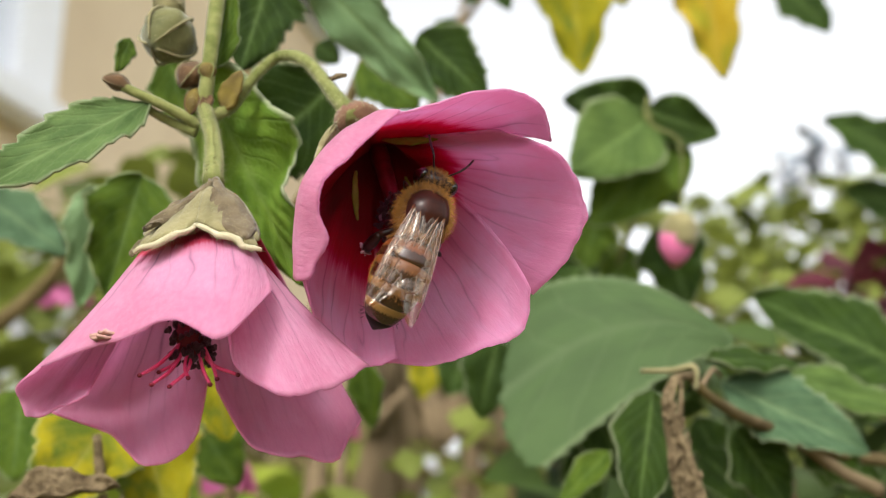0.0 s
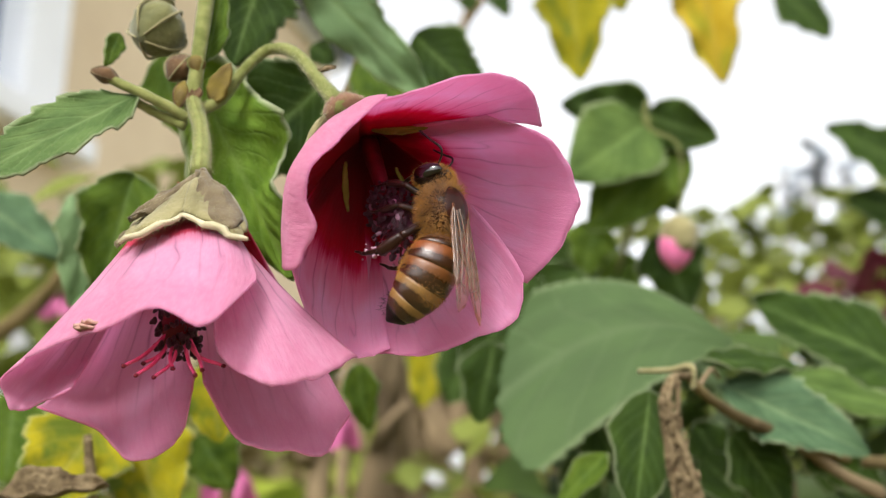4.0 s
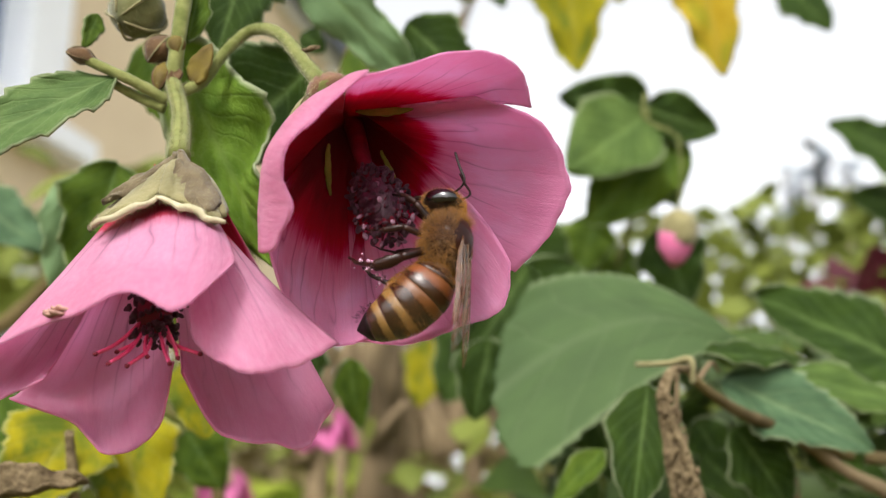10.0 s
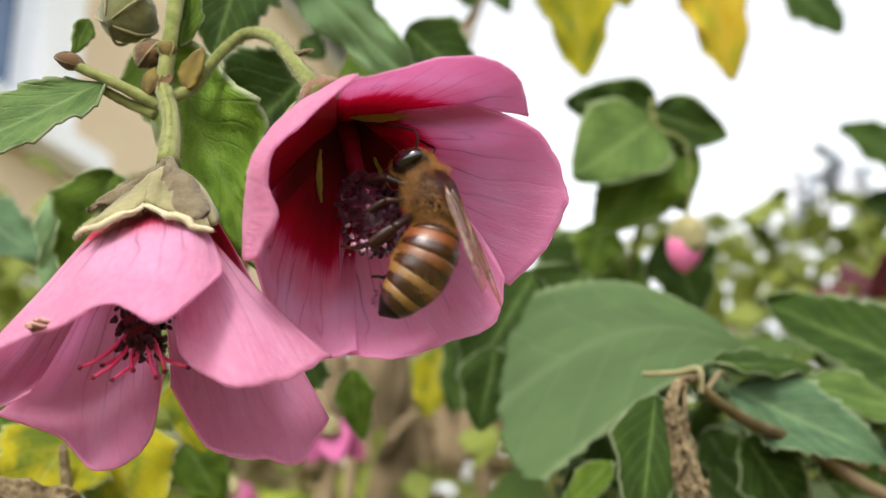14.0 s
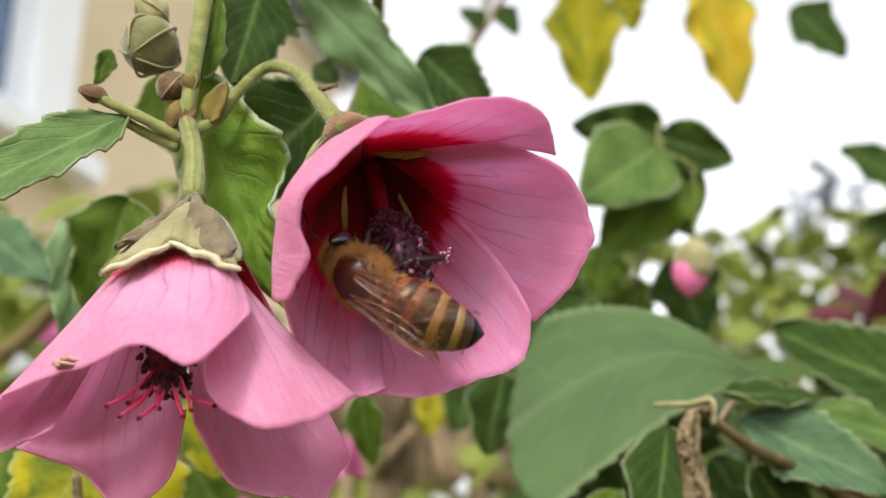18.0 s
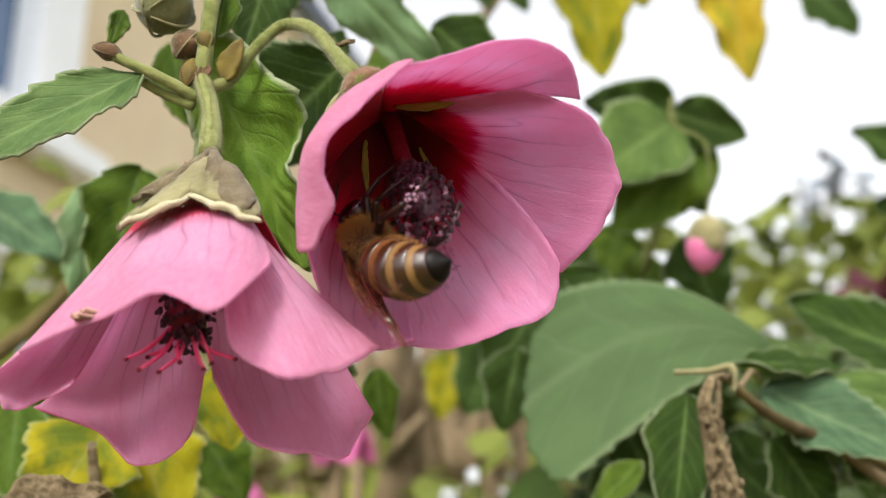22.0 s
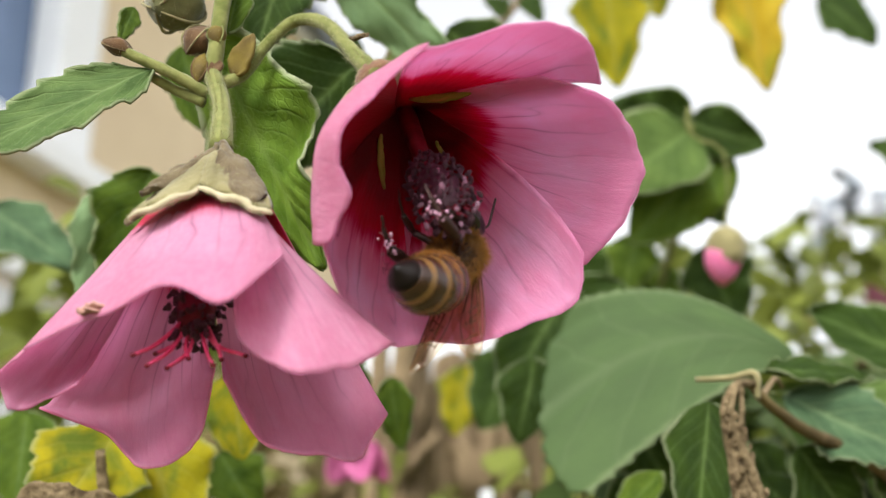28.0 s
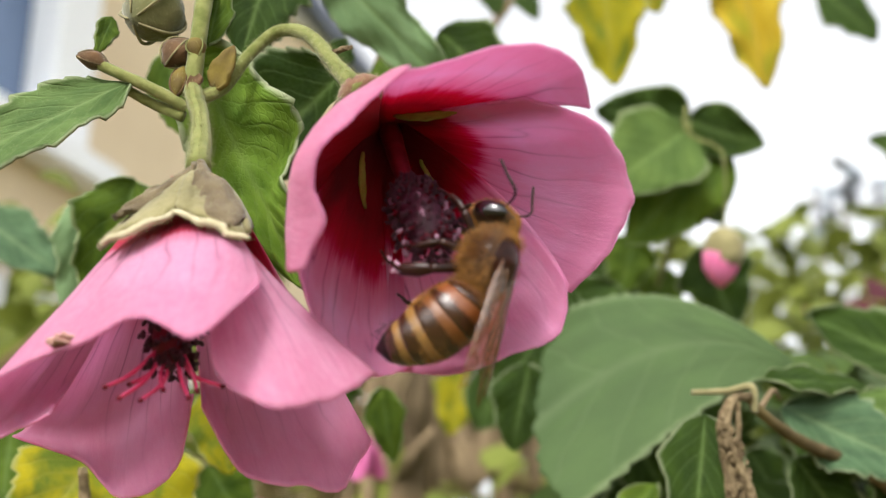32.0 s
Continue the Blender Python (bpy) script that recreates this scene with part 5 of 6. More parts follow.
# The open flower that the bee visits.
bloom = thing("mallow_flower", (-7.3, 95.0, 10.9), "open pink mallow flower with a deep red throat", "flower", "mallow flowers")
FRB = (-5.9, 95.0, 9.2)
for k, (mids, tips, kw) in enumerate((
    (((-5.5, 86.0, 10.0), (-3.2, 86.5, 10.4), (-0.2, 87.5, 10.6), (2.4, 88.0, 10.3), (3.9, 88.5, 9.4)), ((-3.9, 77.5, 9.8), (-0.3, 79.0, 10.9), (4.6, 80.5, 12.0), (7.6, 82.5, 11.1), (8.7, 84.5, 8.7)), dict(ruffle=0.15, corner=0.0, edge=(1.0, 0.99, 1.0, 1.0, 0.99, 1.0, 1.0, 1.0, 1.0))),
    (((-0.7, 89.0, 9.5), (2.2, 91.0, 8.0), (3.2, 92.5, 5.5), (2.8, 93.0, 2.5), (0.8, 93.0, 1.0)), ((4.4, 86.0, 9.7), (9.4, 86.0, 7.5), (11.6, 87.0, 3.5), (10.7, 88.5, -0.5), (7.7, 90.5, -3.8)), dict(ruffle=0.2, corner=0.0, edge=(1.0, 1.0, 1.0, 0.995, 1.0, 1.0, 0.99, 1.0, 1.0))),
    (((2.5, 88.6, 3.2), (1.3, 90.3, 0.2), (-1.2, 91.5, -1.9), (-3.6, 91.5, -2.9), (-5.7, 90.5, -2.8)), ((7.0, 85.5, -3.2), (6.2, 85.0, -6.4), (3.0, 84.5, -8.1), (-0.9, 84.5, -9.2), (-4.4, 84.0, -8.9)), dict(ruffle=0.2, corner=0.0, edge=(1.0, 1.0, 1.01, 1.0, 0.985, 1.0, 1.01, 1.0, 1.0))),
    (((-4.6, 91.5, -1.9), (-6.9, 90.0, -2.8), (-8.8, 88.0, -1.8), (-10.1, 86.5, 0.3), (-10.6, 86.0, 2.6)), ((-3.6, 83.6, -8.5), (-6.0, 83.8, -9.2), (-8.2, 83.0, -8.2), (-10.0, 83.4, -5.4), (-10.7, 82.2, -1.2)), dict(ruffle=0.15, corner=0.0, edge=(1.0, 1.0, 1.0, 0.985, 1.0, 1.0, 1.0, 1.0, 1.0))),
    (((-11.1, 84.0, -0.4), (-11.3, 83.5, 2.7), (-10.4, 83.5, 6.0), (-8.4, 85.0, 9.0), (-6.0, 87.0, 10.8)), ((-9.8, 78.5, -2.2), (-8.7, 77.5, 0.7), (-8.8, 76.5, 4.6), (-6.3, 76.5, 7.0), (-3.1, 77.0, 10.0)), dict(ruffle=0.08, corner=0.0, edge=(1.0, 1.0, 1.02, 0.98, 1.0, 1.01, 1.0, 1.0, 1.0))),
)):
    two_sided(part("petal", bloom_petal(FRB, mids, tips, seed=k + 11, **kw), PETAL, bloom, "", True, 0.00018), (PETAL_MID, PETAL, PETAL, PETAL_MID, PETAL_RED)[k], PETAL_L, W((-2.0, 82.5, -0.4)))
FRC = (-7.6, 94.0, 11.3)
cup = part("calyx", lathe(bmesh.new(), W(FRC), D((0.30, -0.55, -0.62)), [(h * 0.001, r * 0.001) for h, r in ((-1.6, 0.6), (-1.3, 1.2), (-0.5, 1.9), (0.3, 2.2), (0.9, 2.0))], 20, 0.12, 3), CALYX_RUST, bloom, "rusty brown downy calyx")
down(cup, 1600, 0.4, bloom, HAIR, 44, 0.008)
for k, (mids, tips) in enumerate((
    (((-9.1, 93.0, 8.4), (-8.3, 98.0, 8.1), (-6.6, 100.0, 8.0)), ((-10.0, 90.0, 6.3), (-9.4, 96.0, 5.1), (-6.6, 100.0, 4.8))),
    (((-9.6, 92.0, 10.4), (-9.1, 93.0, 11.1), (-8.3, 94.0, 11.7)), ((-10.9, 90.0, 6.5), (-10.6, 91.5, 7.4), (-9.9, 93.0, 8.3))),
)):
    ob = part("sepal", petal_mesh((-7.4, 97.0, 11.1), mids, tips, corner=0.05, ruffle=0.15, crinkle=0.4, seed=k + 41, nu=16, nv=16), SEPAL, bloom, "downy grey-green sepal", True, 0.0005)
    down(ob, 700, 0.4, bloom, HAIR, k + 20, 0.010, 1.0)
C0, C1 = Vector((-4.0, 87.5, 3.8)), Vector((-2.0, 82.5, -0.4))
column = part("staminal_column", tube(bmesh.new(), [W(FRB), W(C0), W(C0.lerp(C1, 0.6)), W(C1)], [0.0009, 0.0006, 0.0006, 0.0006], 14, 9), TUBE_RED, bloom, "red column")
part("anther_core", lathe(bmesh.new(), W(C0.lerp(C1, 0.55)), D(C1 - C0), [(h * 0.001, r * 0.001) for h, r in blob_profile(6.6, 1.6)], 15, 0.3, 5), ANTHER, bloom, "dark maroon stamens")
rnd = random.Random(8)
ca = (C1 - C0).normalized()
cb = ca.orthogonal().normalized()
cc = ca.cross(cb)
for k in range(240):
    f = (k + 0.5) / 240
    ph = k * 2.39996
    along, swell = f * 1.16, (1 - max(0, (f - 0.72) / 0.28) ** 2) ** 0.5 * (0.55 + 0.45 * min(f * 3, 1))
    d = cb * math.cos(ph) + cc * math.sin(ph)
    p = C0.lerp(C1, along) + d * (rnd.uniform(1.6, 2.35) * swell)
    part_name = part("filament", tube(bmesh.new(), [W(p - d * 0.9 * swell - ca * 0.8), W(p)], [0.00011, 0.00008], 3, 5), TUBE_RED, bloom) if k % 3 == 0 else None
    anther(pale_me if rnd.random() < 0.11 else dark_me, p, rnd.uniform(0.20, 0.36), bloom, rnd)
for a, b in (((-7.45, 91.2, 6.7), (-7.3, 91.2, 2.5)), ((-5.2, 91.6, 9.4), (-0.4, 89.1, 9.3)), ((-3.3, 93.1, 6.3), (-2.0, 92.7, 4.0))):
    part("throat_streak", leaf_mesh(a, b, (0.1, -1, -0.2), 0.056, bend=0.03, fold=0.1, wave=0.05, skew=0.04, teeth=2, tooth=0.0, nu=6, nv=14, puff=0.0, blunt=0.9), SLIT, bloom, "pale green streak in the throat", True, 0.0002)

# ---------------------------------------------------------------- the honey bee


def chitin(name, a, b, rough=0.3, spec=0.5):
    return plain_material(name, a, b, rough, 1200, 0.25, 0.0, spec, 0.00008)


def tergite_material(name, front, reach, dark, gloss):
    """Banded tergite: a pale or amber front, then a dark polished rear that narrows towards the belly."""
    k = Nodes(name)
    u, v = k.uv()
    belly = k.math("MAXIMUM", k.math("SINE", k.math("MULTIPLY", u, 6.28318)), 0.0)
    jag = k.math("ADD", v, k.math("MULTIPLY", k.math("SUBTRACT", k.noise(k.vec(k.math("MULTIPLY", u, 26.0), v, k.rnd()), 3.0, 4), 0.5), 0.36))
    jag = k.math("SUBTRACT", jag, k.math("MULTIPLY", belly, 0.22))
    shade = k.noise(k.vec(k.math("MULTIPLY", u, 12.0), k.math("MULTIPLY", v, 2.0), k.rnd()), 2.0, 4)
    pale = k.mix(shade, front, k.mix(0.45, front, c3(96, 52, 16)))
    col = k.mix(k.ramp(jag, (reach, (0, 0, 0)), (reach + 0.14, (1, 1, 1))), pale, k.mix(shade, dark, k.mix(0.5, dark, c3(70, 36, 16))))
    hair = k.noise(k.vec(k.math("MULTIPLY", u, 160.0), k.math("MULTIPLY", v, 6.0), 0.0), 2.0, 3)
    col = k.mix(k.math("MULTIPLY", hair, 0.45), col, c3(72, 40, 16))
    rough = k.ramp(jag, (reach, (0.4,) * 3), (reach + 0.14, (gloss,) * 3))
    return k.surface(col, rough, k.bump(hair, 0.25, 0.00006), 0, None, 0.65)


def wing_material():
    """Clear, faintly brown membrane that mirrors the sky."""
    k = Nodes("wing_membrane")
    clear = k.add("ShaderNodeBsdfTransparent")
    clear.inputs[0].default_value = (0.86, 0.72, 0.56, 1)
    n = k.noise(k.obj(), 900, 3)
    gloss = k.add("ShaderNodeBsdfGlossy")
    gloss.inputs["Roughness"].default_value = 0.16
    k.put(gloss, "Color", k.mix(n, (0.9, 0.8, 0.66, 1), (1, 0.95, 0.88, 1)))
    k.put(gloss, "Normal", k.bump(n, 0.8, 0.0003))
    m = k.add("ShaderNodeMixShader")
    k.put(m, "0", 0.08)
    k.put(m, "1", clear.outputs[0])
    k.put(m, "2", gloss.outputs[0])
    k.t.links.new(m.outputs[0], k.out.inputs[0])
    return k.mat


INK = c3(20, 12, 8)
AMBER = tergite_material("tergite_amber", c3(124, 66, 24), 0.40, c3(30, 15, 8), 0.26)
HALF = tergite_material("tergite_amber_black", c3(112, 66, 24), 0.30, INK, 0.22)
BANDED = tergite_material("tergite_cream_black", c3(138, 106, 54), 0.31, INK, 0.22)
WING = wing_material()
BLACK = chitin("chitin_black", c3(22, 14, 10), c3(40, 24, 15), 0.34, 0.35)
BACK = chitin("chitin_back", c3(32, 13, 8), c3(60, 26, 15), 0.3, 0.2)
TAIL = chitin("chitin_tail", c3(9, 6, 5), c3(20, 12, 9), 0.46, 0.16)
LEGS = chitin("chitin_leg", c3(18, 8, 6), c3(48, 22, 13), 0.36, 0.3)
EYE_MAT = chitin("eye_black", c3(10, 6, 6), c3(20, 12, 10), 0.12, 0.7)
FUR = plain_material("fur_tawny", c3(66, 40, 14), c3(194, 138, 62), 0.85, 900, 0.2, 0.25, 0.2, 0.0001, 0.3, 0.6)
VEIN = chitin("wing_vein", c3(62, 34, 18), c3(120, 78, 44), 0.25, 0.8)

bee = new("honey_bee")
bee.empty_display_size = 0.002
tagged(bee, "tawny honey bee with amber and black banded abdomen", "bee")


def mm(p):
    return Vector(p) * 0.001


def lump(bm, c, r, n=3, rough=0.06):
    ball(bm, (0, 0, 0), 1.0, n)
    for v in bm.verts:
        v.co *= 1 + rough * noise.noise(v.co * 2.0 + Vector(c))
        v.co = mm(Vector((v.co.x * r[0], v.co.y * r[1], v.co.z * r[2])) + Vector(c))
    return bm


def fur(name, n, c, r, length, parent, seed, keep, lean=(-0.5, 0, 0), mat=None):
    """Short down standing on an ellipsoid: slim three-sided hairs in one mesh."""
    rnd = random.Random(seed)
    verts, faces = [], []
    while len(faces) < 3 * n:
        d = Vector((rnd.gauss(0, 1), rnd.gauss(0, 1), rnd.gauss(0, 1))).normalized()
        if not keep(d):
            continue
        p = Vector(c) + Vector((d.x * r[0], d.y * r[1], d.z * r[2])) * 0.97
        way = (d + Vector(lean) * rnd.uniform(0.2, 1.0) + Vector((rnd.gauss(0, 0.3), rnd.gauss(0, 0.3), rnd.gauss(0, 0.3)))).normalized()
        L, w = length * rnd.uniform(0.5, 1.2), 0.021
        a = way.orthogonal().normalized()
        b = way.cross(a)
        k = len(verts)
        verts += [tuple(mm(p + a * w)), tuple(mm(p - a * (w * 0.5) + b * w)), tuple(mm(p - a * (w * 0.5) - b * w)), tuple(mm(p + way * L))]
        faces += [(k, k + 1, k + 3), (k + 1, k + 2, k + 3), (k + 2, k, k + 3)]
    me = bpy.data.meshes.new(name)
    me.from_pydata(verts, [], faces)
    me.materials.append(mat or FUR)
    ob = new(name, me)
    ob.parent = parent
    return tagged(ob, kind="stuff")


def bee_part(name, bm, mat, parent=None, label=""):
    ob = link(name, bm, mat, None, label)
    ob.parent = parent or bee
    return ob


thorax = bee_part("thorax", lump(bmesh.new(), (1.3, 0, 0.1), (2.2, 1.95, 1.85)), BACK, None, "dark thorax under tawny fur")
fur("thorax_fur", 7500, (1.3, 0, 0.1), (2.1, 1.9, 1.8), 0.84, thorax, 1, lambda d: not (d.z > 0.5 and abs(d.x) < 0.74))
head = bee_part("head", lump(bmesh.new(), (4.25, 0, -0.75), (0.95, 1.75, 1.55)), BLACK, None, "dark head")
fur("head_fur", 1900, (4.25, 0, -0.75), (0.95, 1.75, 1.55), 0.42, head, 2, lambda d: abs(d.y) < 0.62, (0.2, 0, 0.2))
for s in (1, -1):
    bee_part("eye", lump(bmesh.new(), (4.36, 1.28 * s, -0.62), (0.66, 0.54, 1.2), 3, 0.0), EYE_MAT, head, "glossy black compound eye")
bee_part("tongue", tube(bmesh.new(), [mm((4.8, 0, -2.0)), mm((4.9, 0, -2.9)), mm((4.5, 0, -3.6))], [0.0003, 0.0002, 0.0001], 8, 6), LEGS, head)
ANTENNAE = []
for s in (1, -1):
    ob = bee_part("antenna", tube(bmesh.new(), [mm((0, 0, 0)), mm((0.6, 0.5 * s, 0.85)), mm((1.2, 0.75 * s, 1.0)), mm((2.0, 0.95 * s, 0.4)), mm((3.0, 1.1 * s, -0.3))], [0.00008, 0.00008, 0.0001, 0.0001, 0.00009], 20, 6), BLACK)
    ANTENNAE.append((ob, (4.95, 0.42 * s, -0.35), s))

# The abdomen hangs on the waist and bends there.
abdomen = new("abdomen")
abdomen.empty_display_size = 0.002
abdomen.parent = bee
WAIST = Vector((-0.6, 0, -0.1))
SPINE = [Vector(p) for p in ((0, 0, 0), (-1.3, 0, 0.12), (-3.0, 0, 0.0), (-4.7, 0, -0.5), (-6.2, 0, -1.3), (-7.3, 0, -2.2))]
GIRTH = [0.75, 1.75, 2.15, 2.25, 2.15, 1.95, 1.6, 1.1, 0.12]


def tergite(s0, s1, seg=28, n=7):
    path = spline(SPINE, 60)
    bm = bmesh.new()
    uv = bm.loops.layers.uv.new("UVMap")
    rings = []
    for k in range(n + 1):
        f = k / n
        s = s0 + (s1 - s0) * f
        i = min(int(s * 60), 59)
        c = path[i].lerp(path[i + 1], s * 60 - i)
        d = (path[i + 1] - path[i]).normalized()
        up = d.cross(Vector((0, 1, 0))).normalized()
        r = lerp_list(GIRTH, s) * (0.985 + 0.045 * f - (0.06 if k == n else 0))
        rings.append([bm.verts.new(mm(c + Vector((0, 1, 0)) * (r * math.cos(2 * math.pi * j / seg)) + up * (0.92 * r * math.sin(2 * math.pi * j / seg)))) for j in range(seg)])
    for k in range(n):
        for j in range(seg):
            q = (j + 1) % seg
            face = bm.faces.new((rings[k][j], rings[k][q], rings[k + 1][q], rings[k + 1][j]))
            for l, (a, b) in zip(face.loops, ((j, k), (j + 1, k), (j + 1, k + 1), (j, k + 1))):
                l[uv].uv = (a / seg, b / n)
    bm.faces.new(rings[0][::-1])
    bm.faces.new(rings[-1])
    bmesh.ops.recalc_face_normals(bm, faces=bm.faces)
    return bm


CUTS = [0.0, 0.16, 0.34, 0.52, 0.68, 0.83, 1.0]
for k in range(6):
    mat = (AMBER, AMBER, HALF, BANDED, BANDED, TAIL)[k]
    bee_part("tergite", tergite(CUTS[k], min(CUTS[k + 1] + (0.015 if k < 5 else 0), 1.0)), mat, abdomen, ("amber", "amber", "amber and black", "cream and black", "cream and black", "black")[k] + " abdominal segment")
fur("abdomen_fur", 1100, (-0.9, 0, 0.05), (1.0, 1.75, 1.6), 0.5, abdomen, 3, lambda d: d.x > -0.6, (-0.8, 0, 0))
fur("tail_fur", 160, (-6.3, 0, -1.4), (1.6, 1.5, 1.4), 0.45, abdomen, 6, lambda d: d.x > -0.3, (-1.2, 0, -0.5), TAIL)
fur("belly_fur", 2600, (-3.2, 0, -0.2), (3.0, 2.17, 2.07), 0.32, abdomen, 4, lambda d: abs(d.x) < 0.8, (-1.2, 0, 0))


def wing(name, base, tip, width, normal, belly, parent=None):
    """A wing blade with raised veins."""
    a, b = Vector(base), Vector(tip)
    ax = b - a
    L = ax.length
    ax.normalize()
    n = Vector(normal)
    n = (n - ax * n.dot(ax)).normalized()
    side = ax.cross(n) * belly

    def place(u, v):
        lead = 0.10 * math.sin(math.pi * v)
        trail = (0.16 + 0.84 * math.sin(math.pi * min(v * 0.86 + 0.06, 1)) ** 0.9) * (1 if v < 0.97 else 0.6)
        w = (-lead + (lead + trail) * (u * 0.5 + 0.5)) * width
        return mm(a + ax * (v * L * (1 - 0.06 * abs(u) ** 3)) + side * w + n * (0.10 * math.sin(v * 5 + u * 2) + 0.05 * math.sin(u * 9)))

    ob = bee_part(name, grid_mesh(place, 12, 24), WING, parent, "clear brownish wing")
    for u0, u1, v0, v1 in ((-0.98, -0.97, 0, 0.97), (-0.7, -0.75, 0, 0.8), (-0.2, -0.1, 0.02, 0.9), (0.3, 0.45, 0.02, 0.8), (-0.75, 0.3, 0.45, 0.55), (-0.5, 0.5, 0.7, 0.75)):
        pts = [place(u0 + (u1 - u0) * f, v0 + (v1 - v0) * f) for f in (0, 0.25, 0.5, 0.75, 1)]
        bee_part("vein", tube(bmesh.new(), pts, [0.00006, 0.00003], 14, 5), VEIN, ob)
    return ob


WINGS = []
for s in (1, -1):
    WINGS.append((wing("forewing", (1.3, 1.3 * s, 1.6), (-7.6, 2.0 * s, 2.15), 2.35, (0, 0.08 * s, 1), -s), (1.3, 1.3 * s, 1.6), s, 1.0))
    WINGS.append((wing("hindwing", (0.6, 1.2 * s, 1.45), (-5.6, 1.95 * s, 1.9), 1.6, (0, 0.08 * s, 1), -s), (0.6, 1.2 * s, 1.45), s, 0.85))


def leg(points, radii, label="", n=9):
    """Femur, tibia and foot of a leg, jointed at the knees."""
    pts = [mm(p) for p in points]
    ob = bee_part("leg", tube(bmesh.new(), [pts[0], pts[1]], [radii[0] * 0.001, radii[0] * 0.0009], 5, 8), LEGS, None, label)
    for name, a, b, r0, r1, fl in (("tibia", pts[1], pts[2], radii[1], radii[1] * 1.25, 0.6), ("tarsus", pts[2], pts[3], radii[2], radii[2] * 0.6, 0.8), ("claw", pts[3], pts[4], radii[2] * 0.5, radii[2] * 0.35, 1.0)):
        bee_part(name, tube(bmesh.new(), [a, a.lerp(b, 0.5) + mm((0, 0, 0.08)), b], [r0 * 0.0008, r1 * 0.001, r1 * 0.0008], 8, 7, 0.05, 1, fl), LEGS, ob)
    return ob


LEG_SET = []
for s in (1, -1):
    LEG_SET.append(leg(((2.6, 0.8 * s, -1.3), (3.6, 1.7 * s, -2.4), (4.2, 1.5 * s, -3.9), (4.4, 1.2 * s, -5.0), (4.7, 1.0 * s, -5.6)), (0.3, 0.27, 0.19)))
    LEG_SET.append(leg(((1.4, 0.9 * s, -1.5), (1.5, 2.0 * s, -2.8), (1.2, 1.9 * s, -4.4), (1.3, 1.6 * s, -5.6), (1.5, 1.4 * s, -6.2)), (0.28, 0.24, 0.16)))
    LEG_SET.append(leg(((0.2, 0.9 * s, -1.4), (-0.8, 2.1 * s, -2.5), (-1.5, 2.1 * s, -4.6), (-1.0, 1.8 * s, -6.2), (-0.5, 1.6 * s, -6.9)), (0.34, 0.42, 0.34)))

rnd = random.Random(31)
for s, ob in ((1, LEG_SET[2]), (-1, LEG_SET[5])):
    bm = bmesh.new()
    for _ in range(26):
        c = Vector((-1.5, 2.1 * s, -4.4)).lerp(Vector((-1.1, 1.85 * s, -5.9)), rnd.random()) + Vector([rnd.gauss(0, 0.26) for _ in range(3)])
        ball(bm, mm(c), rnd.uniform(0.00007, 0.00016), 1)
    bee_part("pollen", bm, POLLEN, ob, "pale pink pollen grains")

